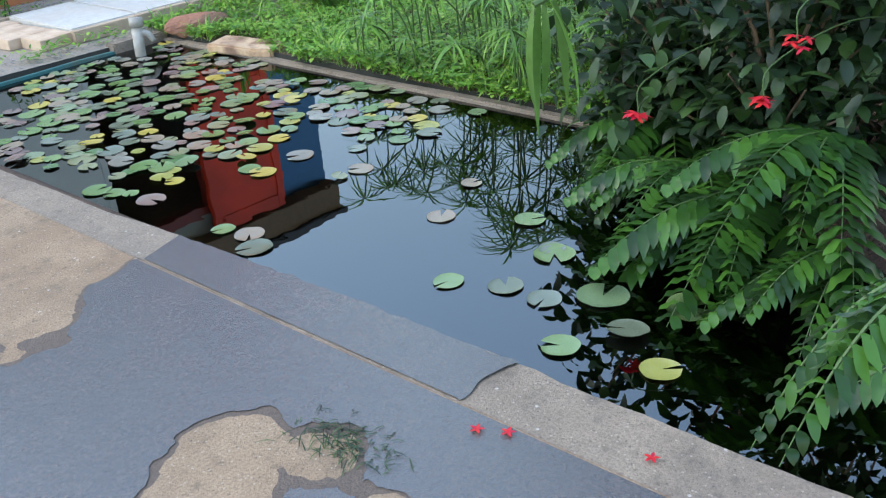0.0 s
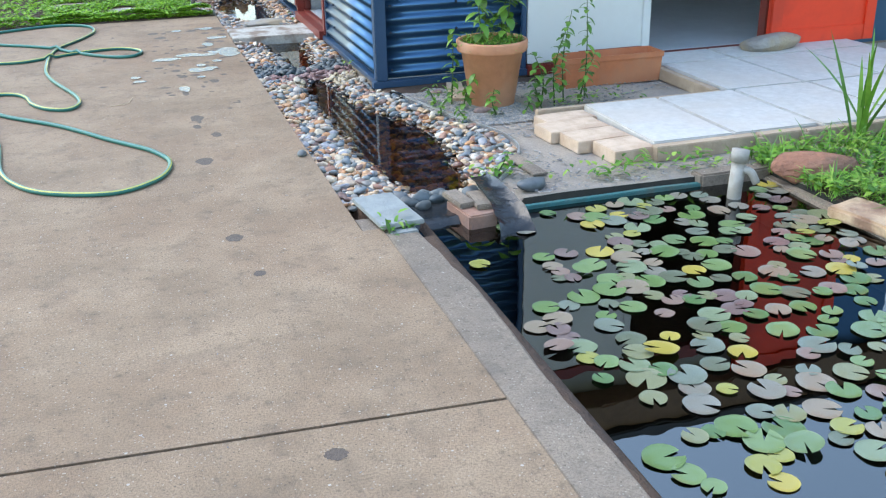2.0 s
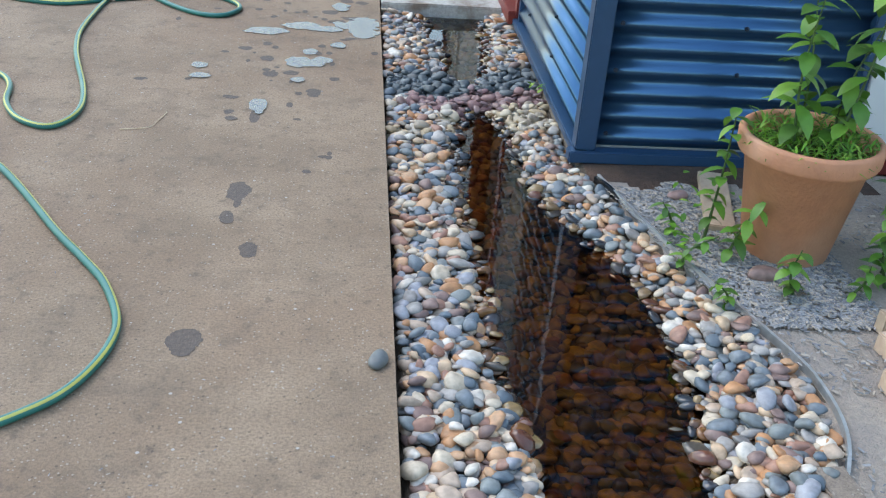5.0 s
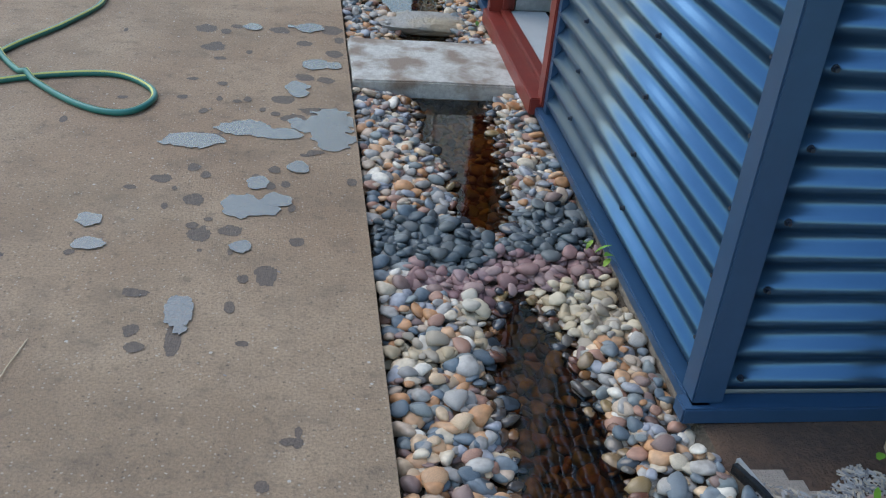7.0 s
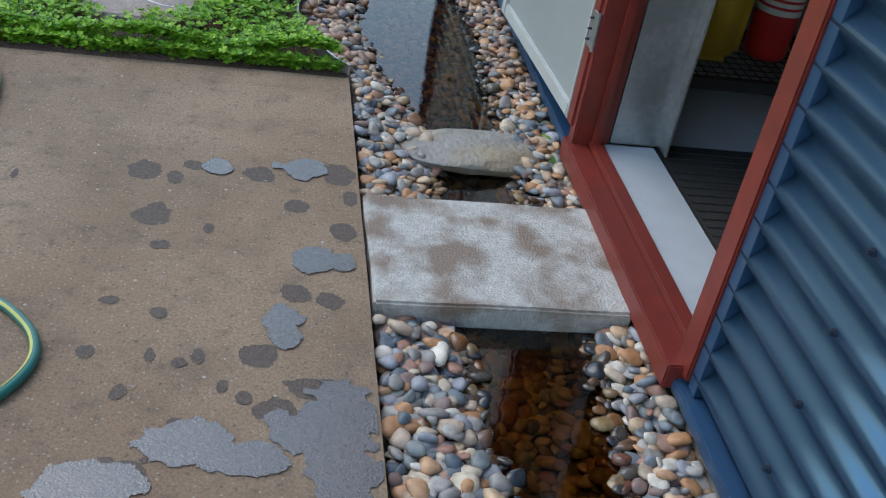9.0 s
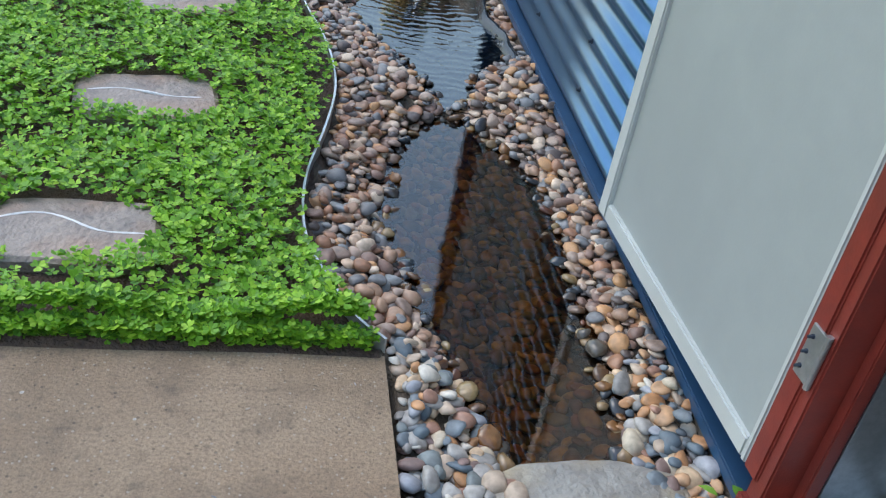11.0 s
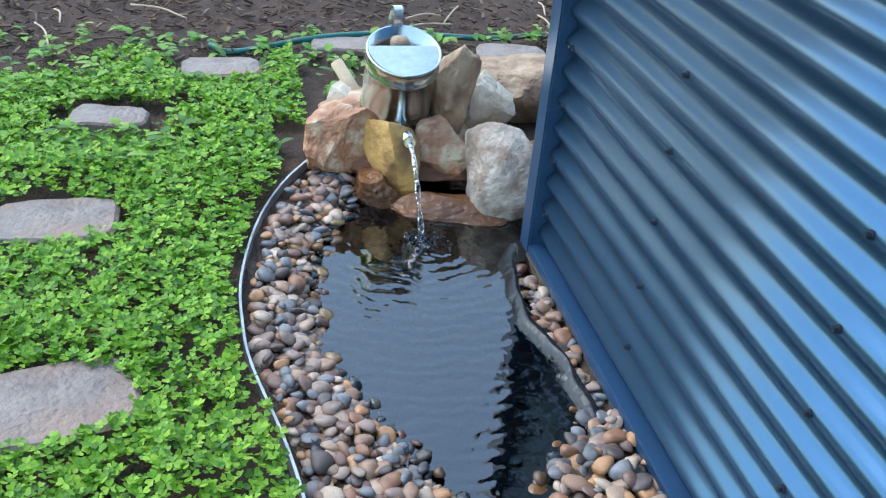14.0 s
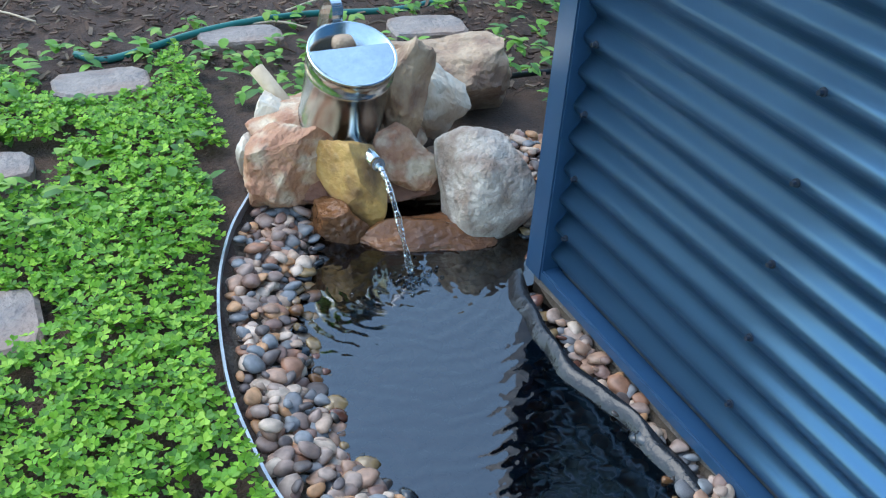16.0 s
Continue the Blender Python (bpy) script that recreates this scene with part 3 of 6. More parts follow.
kerb = bmesh.new()
rows = []
for y in np.arange(-3, 4.06, 0.04):
    w = float(np.interp(y, [-3, 0.5, 1.0, 1.5, 2.1, 2.7, 3.4, 4.05], [0.285, 0.29, 0.285, 0.27, 0.245, 0.23, 0.245, 0.2])) + 0.01 * noise.noise(Vector((0, y * 3, 0))) + 0.006 * noise.noise(Vector((0, y * 14, 0)))
    zz = 0.003 * noise.noise(Vector((1, y * 6, 0)))
    rows.append([kerb.verts.new(c) for c in ((0.078, y, -0.3), (0.078, y, -0.004 + zz), (0.081, y, zz), (w - 0.015, y, zz - 0.004), (w, y, -0.018 + zz), (w + 0.005, y, -0.3))])
for a, b in zip(rows, rows[1:]):
    for k in range(5):
        kerb.faces.new((a[k], b[k], b[k + 1], a[k + 1]))
kerb.faces.new(rows[-1])
tagged(mesh_object("kerb", kerb, KERB, None, False), "worn grey concrete kerb along the lily pond", "kerb", kind="structure")

tagged(mesh_object("kerb", rough_up(box((0.002, 4.0, -0.12), (0.13, 4.14, -0.008), 0.006), 0.006, 9, 2), KERB), "broken kerb end beside the stream", "kerb", kind="structure")

# ---- wet marks on the yard ----


def blob(cx, cy, rx, ry, seed):
    def f(x, y):
        n = noise.noise(Vector((x * 14 + seed, y * 14, seed))) * 0.45 + noise.noise(Vector((x * 34, y * 34 + seed, 2))) * 0.3 + noise.noise(Vector((x * 90, y * 90 + seed, 2))) * 0.14
        return 1.0 - math.hypot((x - cx) / rx, (y - cy) / ry) + n * 0.95
    return f


def wet_field(x, y):
    n = noise.noise(Vector((x * 3.5, y * 3.5, 5))) * 0.11 + noise.noise(Vector((x * 12, y * 12, 1))) * 0.045 + noise.noise(Vector((x * 35, y * 35, 1))) * 0.012
    edge = float(np.interp(x, [-1.3, -0.85, -0.68, -0.5, -0.3, -0.17, -0.1, 0.08], [0.6, 1.2, 1.46, 1.48, 1.46, 1.52, 1.66, 1.7]))
    dry = min(math.hypot((x - cx) / rx, (y - cy) / ry) - 1 for cx, cy, rx, ry in ((-0.31, 0.75, 0.1, 0.13), (-0.23, 0.55, 0.1, 0.13), (-0.45, 0.64, 0.14, 0.14), (-0.27, 0.36, 0.09, 0.13))) * 0.12
    return min(min(edge - y, dry) + n, 0.075 - x, x + 1.6, y + 1.5)


mark = "wet patch of dark shining water on the concrete"
tagged(mesh_object("wet_patch", patch(wet_field, -1.6, 0.08, -1.2, 1.85, 0.0025, 0.014), WET), "broad wet patch darkening the concrete beside the pond", "puddle")
damp_field = lambda x, y: min(wet_field(x, y) + 0.025 + 0.03 * noise.noise(Vector((x * 7, y * 7, 3))), 0.075 - x)
tagged(mesh_object("damp_margin", patch(damp_field, -1.6, 0.08, -1.2, 1.9, 0.0002, 0.02), DAMP), "damp margin drying round the wet patch", "stain")
wk = lambda x, y: min(1.69 + 0.3 * (x - 0.1) - y + 0.03 * noise.noise(Vector((x * 9, y * 9, 0))), x - 0.0805, float(np.interp(y, [0.5, 1.0, 1.5, 2.1], [0.272, 0.267, 0.252, 0.225])) - x + 0.01 * noise.noise(Vector((x * 20, y * 20, 0))), y - 0.46 + 0.04 * noise.noise(Vector((x * 12, y * 12, 7))))
tagged(mesh_object("wet_kerb", patch(wk, 0.072, 0.36, -1, 1.9, 0.0042, 0.012), WET), "damp dark film on the kerb by the pond", "puddle")
PUDDLES = [(-0.085, 7.62, 0.085, 0.12), (-0.07, 7.5, 0.06, 0.08), (-0.165, 7.6, 0.05, 0.06), (-0.25, 7.54, 0.07, 0.045), (-0.36, 7.575, 0.075, 0.06), (-0.5, 7.475, 0.085, 0.05), (-0.33, 7.065, 0.075, 0.06), (-0.24, 7.1, 0.045, 0.035), (-0.3, 7.2, 0.032, 0.04), (-0.188, 7.91, 0.042, 0.075), (-0.12, 8.155, 0.05, 0.055), (-0.055, 8.145, 0.03, 0.035), (-0.357, 8.547, 0.034, 0.045), (-0.14, 8.56, 0.07, 0.055), (-0.447, 6.56, 0.032, 0.07), (-0.709, 6.977, 0.035, 0.035), (-0.69, 6.855, 0.045, 0.035), (-0.187, 7.305, 0.035, 0.035), (-0.328, 6.848, 0.025, 0.035)]
DAMP_SPOTS = [(-0.23, 7.815, 0.035, 0.035), (-0.45, 7.5, 0.05, 0.04), (-0.12, 7.72, 0.06, 0.03), (-0.5, 8.3, 0.042, 0.05), (-0.53, 8.507, 0.042, 0.055), (-0.26, 8.518, 0.042, 0.04), (-0.05, 8.55, 0.04, 0.055), (-0.16, 8.376, 0.03, 0.03), (-0.05, 8.28, 0.032, 0.04), (-0.418, 8.547, 0.026, 0.024), (-0.164, 8.02, 0.034, 0.035), (-0.025, 8.43, 0.022, 0.04), (-0.08, 8.0, 0.03, 0.03), (-0.2, 7.66, 0.04, 0.03), (-0.257, 6.725, 0.028, 0.05), (-0.436, 5.87, 0.034, 0.055), (-0.432, 5.785, 0.014, 0.05), (-0.46, 7.1, 0.03, 0.03), (-0.435, 6.91, 0.034, 0.03), (-0.364, 6.93, 0.034, 0.03), (-0.185, 6.88, 0.018, 0.02), (-0.447, 6.46, 0.02, 0.06)]
OLD_SPOTS = [(-0.440, 1.584, 0.030, 0.033), (-0.369, 1.520, 0.030, 0.033), (-0.433, 1.959, 0.022, 0.024), (-0.703, 2.274, 0.050, 0.055), (-0.824, 1.745, 0.025, 0.028), (-0.972, 1.718, 0.035, 0.039), (-0.325, 2.167, 0.020, 0.022), (-0.396, 2.627, 0.024, 0.026), (-0.413, 3.744, 0.020, 0.022), (-1.151, 1.976, 0.030, 0.033), (-0.369, 5.51, 0.03, 0.045), (-0.469, 5.09, 0.035, 0.05), (-0.248, 6.02, 0.016, 0.018), (-0.183, 6.13, 0.014, 0.018), (-0.7, 2.2, 0.05, 0.06), (-0.45, 4.1, 0.03, 0.035), (-0.9, 6.8, 0.03, 0.02), (-0.545, 6.64, 0.035, 0.02), (-0.54, 6.5, 0.02, 0.025), (-0.56, 7.216, 0.03, 0.025), (-0.46, 8.48, 0.02, 0.03), (-0.46, 8.18, 0.025, 0.02), (-0.45, 5.7, 0.02, 0.04)]
for k, (x, y, rx, ry) in enumerate(PUDDLES):
    tagged(mesh_object("puddle", patch(blob(x, y, rx, ry, k * 7.3), x - 2.4 * rx, min(x + 2.4 * rx, -0.004), y - 2.4 * ry, y + 2.4 * ry, 0.0025 + 0.0001 * k, 0.006), WET), mark, "puddle", "puddles")
spot = random.Random(17)
TRAIL = [(x, y, 0.008 + 0.012 * spot.random(), 0.01 + 0.016 * spot.random()) for x, y in ((min(-0.03, spot.gauss(-0.33, 0.17)), spot.gauss(7.3, 0.55)) for _ in range(46))]
for k, (x, y, rx, ry) in enumerate(DAMP_SPOTS + OLD_SPOTS + TRAIL):
    step = 0.007 if rx > 0.02 else 0.004
    tagged(mesh_object("damp_spot", patch(blob(x, y, rx, ry, 40 + k * 5.1), x - 2.4 * rx, min(x + 2.4 * rx, -0.004), y - 2.4 * ry, y + 2.4 * ry, 0.0004 + 0.000015 * k, step), DAMP), "dull damp spot drying on the brown concrete", "stain", "damp spots")

# ---- water ----
for k, (w, rows) in enumerate(POOLS):
    bm = bmesh.new()
    ys = np.arange(rows[0][0] - 0.04, rows[-1][0] + 0.041, 0.04)
    strip = []
    for y in ys:
        a, b = lerp(rows, y)
        strip.append([bm.verts.new((a - 0.06 + (b - a + 0.12) * i / 6, y, w)) for i in range(7)])
    for p, q in zip(strip, strip[1:]):
        for i in range(6):
            bm.faces.new((p[i], p[i + 1], q[i + 1], q[i]))
    tagged(mesh_object("stream_water", bm, POOL_WATER if k == 3 else STREAM_WATER), "clear amber water in a pebble-lined stream" if k < 3 else "rippled dark water in the fountain pool", "water", kind="structure")
bm = bmesh.new()
bm.faces.new([bm.verts.new(c) for c in ((0.18, -1.22, -0.05), (1.85, -1.22, -0.05), (1.85, 4.16, -0.05), (0.18, 4.16, -0.05))])
tagged(mesh_object("pond_water", bm, POND_WATER), "still dark pond water mirroring the sky", "water", kind="structure")
tagged(mesh_object("pond_edge", rough_up(box((0.66, 4.118, -0.2), (1.5, 4.145, -0.034), 0.003), 0.006, 4, 3), TEAL), "teal painted edge of the pond", "edging", kind="structure")
bank = mesh_object("pond_edge", rough_up(box((1.80, 0.5, -0.25), (1.86, 4.2, -0.034), 0.008), 0.012, 5, 5), [KERB])
tagged(bank, "mossy concrete rim of the pond under weeds", "edging", kind="structure")
tagged(mesh_object("pond_edge", rough_up(box((1.5, 4.112, -0.2), (1.84, 4.2, 0.0), 0.008), 0.01, 5, 4), [KERB]), "rough concrete corner of the pond", "edging", kind="structure")

# ---- shed ----
PITCH, Z0, TOP = 0.076, 0.146, 2.28
shed = thing("shed", (1.6, 8.8, 0), "blue corrugated steel garden shed with red door frames and dark roof", "shed")
shed.location = (0, 0, 0)


def corrugated(along, a, b, face, inward, z0=0.035, z1=TOP):
    """Sheet with level ribs: along 'y' at x=face or 'x' at y=face; inward: sign away from the viewer."""
    vs, fs = [], []
    zs = np.arange(z0, z1, PITCH / 12)
    for z in zs:
        d = 0.0122 * (1 - math.cos(2 * math.pi * (z - Z0) / PITCH))
        for u, off in ((a, d), (b, d), (b, d + 0.0012), (a, d + 0.0012)):
            f = face + inward * off
            vs.append((f, u, z) if along == "y" else (u, f, z))
    for i in range(len(zs) - 1):
        for k in range(4):
            fs.append((4 * i + k, 4 * i + (k + 1) % 4, 4 * i + 4 + (k + 1) % 4, 4 * i + 4 + k))
    return vs, fs


def screw(bm, at, axis_, r=0.0052):
    m = Matrix.Translation(at) @ (pose(0, 0, 0, 0, -90, 0) if axis_ == "x" else pose(0, 0, 0, 90, 0, 0))
    bmesh.ops.create_cone(bm, cap_ends=True, segments=12, radius1=r * 1.5, radius2=r * 1.4, depth=0.003, matrix=m)
    bmesh.ops.create_cone(bm, cap_ends=True, segments=6, radius1=r, radius2=r * 0.9, depth=0.009, matrix=m @ Matrix.Translation((0, 0, 0.005)))


FX = 0.638
walls = [("y", 6.27, 7.765, FX, 1), ("y", 8.76, 11.42, FX, 1), ("x", 0.69, 1.53, 6.215, 1)]
for along, a, b, face, inward in walls:
    w = sheet("wall", *corrugated(along, a, b, face, inward), BLUE, shed, True)
    cols = ([6.262, 6.83, 7.4] if a < 7 else [9.05, 9.62, 10.2, 10.777, 11.352]) if along == "y" else [0.72, 1.12, 1.5]
    for c in cols:
        for k in range(14):
            bm = bmesh.new()
            z = Z0 + 0.152 * k
            screw(bm, (face - 0.001, c + 0.012 * (c == 6.262), z) if along == "y" else (c, face - 0.001, z + (0.005 if k else -0.06)), "x" if along == "y" else "y")
            part("screw", bm, SCREW, w)
# inner lining, hidden frame and the far walls close the shed
for a, b in (((0.675, 6.25, 0), (0.70, 7.76, TOP)), ((0.675, 8.765, 0), (0.70, 11.42, TOP)), ((0.7, 6.24, 0), (1.53, 6.27, TOP)), ((0.7, 11.38, 0), (4.6, 11.42, TOP)), ((4.56, 6.24, 0), (4.6, 11.38, TOP)), ((3.24, 6.24, 0), (4.56, 6.27, TOP)), ((0.675, 7.76, 2.06), (0.7, 8.765, TOP)), ((1.53, 6.24, 2.06), (3.24, 6.27, TOP))):
    part("lining", box(a, b, 0.002, 1), LEAF_PANEL, shed)
part("floor", box((0.7, 6.27, -0.02), (4.56, 11.38, 0.05), 0.002, 1), INSIDE, shed, "pale grey shed floor")
part("post", box((0.622, 6.198, 0.03), (0.69, 6.262, TOP), 0.004), BLUE_TRIM, shed, "blue folded steel corner post")
part("post", box((0.615, 11.40, 0.0), (0.68, 11.47, TOP), 0.004), BLUE_TRIM, shed, "blue folded steel corner post")
part("post", box((1.53, 6.2, 0.03), (1.56, 6.262, TOP), 0.004), BLUE_TRIM, shed)
part("wall", box((0.68, 11.42, 0.0), (4.6, 11.47, TOP), 0.003), BLUE, shed)
part("wall", box((3.26, 6.2, 0.0), (4.6, 6.24, TOP), 0.003), BLUE, shed)
for a, b in (((0.618, 6.19, 0.0), (0.665, 7.765, 0.03)), ((0.618, 8.76, 0.0), (0.665, 11.47, 0.03)), ((0.6, 6.18, -0.01), (1.56, 6.235, 0.03))):
    part("base_flashing", box(a, b, 0.004), BLUE_TRIM, shed, "blue steel flashing at the foot of the wall")
part("footing", box((0.63, 6.2, -0.15), (4.6, 11.45, 0.0), 0.004), KERB, shed, "concrete footing")
# roof with overhang
bm = box((0.6, 6.02, TOP + 0.25), (4.7, 11.6, TOP + 0.32), 0.01)
part("roof", bm, ROOF, shed, "dark steel roof with shallow eaves")
part("soffit", box((0.62, 6.06, TOP), (4.64, 11.55, TOP + 0.248), 0.006), SOFFIT, shed, "brown timber fascia under the roof")

# side doorway: red frame, sill and the leaf folded back on the wall
frame_ = thing("door_frame", (0, 0, 0), "dark red timber frame of the side doorway", "door frame")
for nm, a, b in (("jamb", (0.63, 7.735, 0.04), (0.72, 7.803, 2.06)), ("jamb", (0.612, 8.715, 0.04), (0.72, 8.762, 2.06)), ("head", (0.612, 7.765, 2.02), (0.72, 8.762, 2.062)), ("sill", (0.596, 7.76, 0.0), (0.66, 8.762, 0.062)), ("sill_step", (0.66, 7.803, 0.0), (0.7, 8.715, 0.078)), ("threshold", (0.7, 7.803, 0.0), (0.86, 8.715, 0.07))):
    part(nm, box(a, b, 0.004), INSIDE if nm == "threshold" else RED, frame_, "pale grey steel threshold" if nm == "threshold" else "")
part("rib_closer", box((0.6385, 7.7, 0.033), (0.67, 7.735, 2.28), 0.001, 1), BLUE_TRIM, shed)
part("stop_bead", box((0.667, 8.69, 0.07), (0.69, 8.716, 2.02), 0.003), RED, frame_)
door = thing("door", (0.612, 8.742, 0), "white panelled door folded open against the blue wall", "door")
L, T = 0.88, 0.04
for nm, a, b, m in (("panel", (0.012, 0.03, 0.1), (T - 0.014, L - 0.02, 2.04), LEAF_PANEL), ("stile", (0, 0.0, 0.1), (T, 0.045, 2.05), RED), ("stile", (0, L - 0.045, 0.1), (T, L, 2.05), DOOR_EDGE), ("stile", (0.0, 0.046, 0.1), (T - 0.002, 0.062, 2.05), DOOR_EDGE), ("rail", (0.001, 0.063, 0.1), (T - 0.001, L - 0.046, 0.145), DOOR_EDGE), ("rail", (0.001, 0.063, 2.0), (T - 0.001, L - 0.046, 2.05), DOOR_EDGE)):
    bm = box(a, b, 0.004)
    part(nm, bm, m, door)
for z in (0.34, 1.0, 1.75):
    h = box((-0.004, -0.018, z), (0.002, 0.03, z + 0.1), 0.001)
    hg = part("hinge", h, GALV, door, "worn steel hinge")
    for k in range(3):
        bm = bmesh.new()
        screw(bm, (-0.005, 0.018, z + 0.02 + 0.03 * k), "x", 0.003)
        part("screw", bm, SCREW, hg)
    part("hinge_pin", tube([(0.0, -0.012, z - 0.004), (0.0, -0.012, z + 0.104)], 0.006), GALV, hg)
door.matrix_world = pose(0.606, 8.742, 0, 0, 0, 3.6)

# front doorway: pale leaf slid open, red frame, bright red leaf
front = thing("door_frame", (0, 0, 0), "red frame of the wide front doorway", "door frame")
for nm, a, b in (("sill", (1.56, 6.17, -0.01), (3.3, 6.26, 0.05)), ("head", (1.56, 6.18, 2.02), (3.3, 6.26, 2.1)), ("jamb", (3.22, 6.18, 0.05), (3.28, 6.26, 2.02))):
    part(nm, box(a, b, 0.004), RED, front)
leaf = thing("door", (0, 0, 0), "white steel door leaf standing shut beside the front opening", "door")
part("panel", box((1.565, 6.195, 0.055), (2.36, 6.22, 2.015), 0.003), WHITE, leaf)
part("stile", box((2.33, 6.185, 0.055), (2.385, 6.23, 2.015), 0.004), WHITE, leaf)
part("kickboard", box((1.9, 6.18, 0.052), (2.33, 6.193, 0.11), 0.003), RED, leaf)
red_leaf = thing("door", (0, 0, 0), "bright red door folded open on the shed front", "door")
part("panel", box((3.2, 6.1, 0.05), (4.0, 6.14, 2.25), 0.004), BRIGHT_RED, red_leaf)
for x in (3.2, 3.92):
    part("stile", box((x, 6.085, 0.05), (x + 0.08, 6.099, 2.25), 0.003), BRIGHT_RED, red_leaf)
for z in (0.05, 1.0, 2.15):
    part("rail", box((3.281, 6.086, z), (3.919, 6.099, z + 0.1), 0.003), BRIGHT_RED, red_leaf)

# inside the shed
post = thing("steel_channel", (0, 0, 0), "galvanised steel channel post bolted inside the doorway", "post")
part("web", box((0.725, 8.72, 0.07), (0.88, 8.728, 2.05), 0.001), GALV, post)
part("flange", box((0.873, 8.66, 0.07), (0.88, 8.7195, 2.05), 0.001), GALV, post)
part("flange", box((0.86, 8.73, 0.07), (0.885, 8.84, 2.05), 0.001), GALV, post)
ft = part("foot_bracket", box((0.885, 8.74, 0.051), (0.95, 8.83, 0.057), 0.001), GALV, post)
bm = bmesh.new()
bmesh.ops.create_cone(bm, cap_ends=True, segments=6, radius1=0.01, radius2=0.01, depth=0.02, matrix=Matrix.Translation((0.915, 8.78, 0.066)))
part("bolt", bm, GALV, ft)
rm = thing("door_mat", (0, 0, 0), "dark ribbed rubber mat inside the doorway", "mat")
part("mat_base", box((0.87, 7.85, 0.051), (1.6, 8.76, 0.06), 0.003), MAT, rm)
for k in range(22):
    part("rib", box((0.88, 7.87 + k * 0.04, 0.06), (1.59, 7.885 + k * 0.04, 0.064), 0.0015, 1), MAT, rm)
shelf = thing("wire_shelf", (0, 0, 0), "black steel rack with a wire mesh shelf", "shelf")
for a, b in (((0.93, 9.05, 0.12), (1.72, 9.075, 0.16)), ((0.93, 9.5, 0.12), (1.72, 9.525, 0.16)), ((0.93, 9.076, 0.12), (0.955, 9.499, 0.16)), ((1.695, 9.076, 0.12), (1.72, 9.499, 0.16))):
    part("rail", box(a, b, 0.002, 1), BLACK, shelf)
for x, y in ((0.93, 9.05), (1.69, 9.05), (0.93, 9.495), (1.69, 9.495)):
    part("leg", box((x, y - 0.001, 0.05), (x + 0.03, y + 0.031, 1.2), 0.002, 1), BLACK, shelf)
bm = bmesh.new()
for k in range(1, 20):
    tube([(0.955 + k * 0.037, 9.07, 0.15), (0.955 + k * 0.037, 9.5, 0.15)], 0.002, 5, bm=bm)
for k in range(1, 9):
    tube([(0.95, 9.07 + k * 0.047, 0.153), (1.7, 9.07 + k * 0.047, 0.153)], 0.002, 5, bm=bm)
part("mesh_shelf", bm, BLACK, shelf)
jerry = thing("jerry_can", (1.17, 9.3, 0.155), "yellow plastic jerry can on the wire rack", "jerry can")
part("body", box((-0.1, -0.13, 0), (0.1, 0.13, 0.38), 0.04, 4), YELLOW, jerry, smooth=True)
part("handle", tube(curve([(0, -0.08, 0.37), (0, -0.06, 0.43), (0, 0.05, 0.43), (0, 0.08, 0.37)]), 0.015), YELLOW, jerry, smooth=True)
part("cap", lathe([(0.0, 0.41), (0.03, 0.41), (0.03, 0.37)], 20), BLACK, jerry)
ext = thing("fire_extinguisher", (1.42, 9.32, 0.155), "red fire extinguisher with white labels on the rack", "extinguisher")
part("body", lathe([(0.0, 0.0), (0.07, 0.0), (0.075, 0.02), (0.075, 0.36), (0.05, 0.42), (0.02, 0.44), (0.0, 0.44)], 28), RED_PLASTIC, ext, smooth=True)
part("label", lathe([(0.0762, 0.16), (0.0762, 0.32)], 28), PAPER, ext, "white printed label")
bm = bmesh.new()
for k in range(5):
    lathe([(0.0768, 0.18 + k * 0.025), (0.0768, 0.19 + k * 0.025)], 28, bm)
part("print_bars", bm, RED_PLASTIC, ext)

# ---- bridge ----
br = mesh_object("bridge_slab", rough_up(box((0.008, 7.995, -0.055), (0.604, 8.447, 0.012), 0.006), 0.004, 9, 4), PAVER)
tagged(br, "pale concrete slab bridging the stream at the door, brown stained", "slab")
bm = box((0.012, 8.0, -0.2), (0.05, 8.44, -0.056), 0.004)
tagged(mesh_object("bridge_footing", bm, KERB), "concrete footing under the bridge slab", "footing")

# ---- metal edging ----
ed = [(x, y, 0.035 + 0.003 * math.sin(9 * y)) for x, y in EDGING]
tagged(mesh_object("metal_edging", ribbon(curve(ed, 6), 0.1, 0.006), EDGE), "thin galvanised edging strip winding between pebbles and lawn", "edging")
ed = [(x, y, 0.008) for x, y in EDGING_2]
tagged(mesh_object("metal_edging", ribbon(curve(ed, 6), 0.09, 0.008), EDGE), "grey edging strip between pebbles and sand", "edging")
tagged(mesh_object("liner_flap", ribbon(curve([(0.665, 6.05, 0.004), (0.69, 5.97, 0.01), (0.71, 5.9, 0.002)], 6), 0.06, 0.012), LINER), "black liner folded over the stream rim", "liner")
bm = bmesh.new()
rows = []
for p in curve([Vector((0.6, 11.47, 0)), Vector((0.56, 11.33, 0)), Vector((0.535, 11.15, 0)), Vector((0.565, 11.0, 0)), Vector((0.58, 10.86, 0)), Vector((0.59, 10.68, 0))], 8):
    n = noise.noise(p * 9)
    rows.append([bm.verts.new(p + Vector(o)) for o in ((-0.05 + 0.02 * n, 0, -0.09), (-0.025 + 0.03 * n, 0, -0.03), (-0.008 + 0.022 * n, 0, -0.006 + 0.016 * n), (0.006, 0, -0.004 + 0.016 * n), (0.02, 0, -0.04))])
for a, b in zip(rows, rows[1:]):
    for k in range(4):
        bm.faces.new((a[k], a[k + 1], b[k + 1], b[k]))
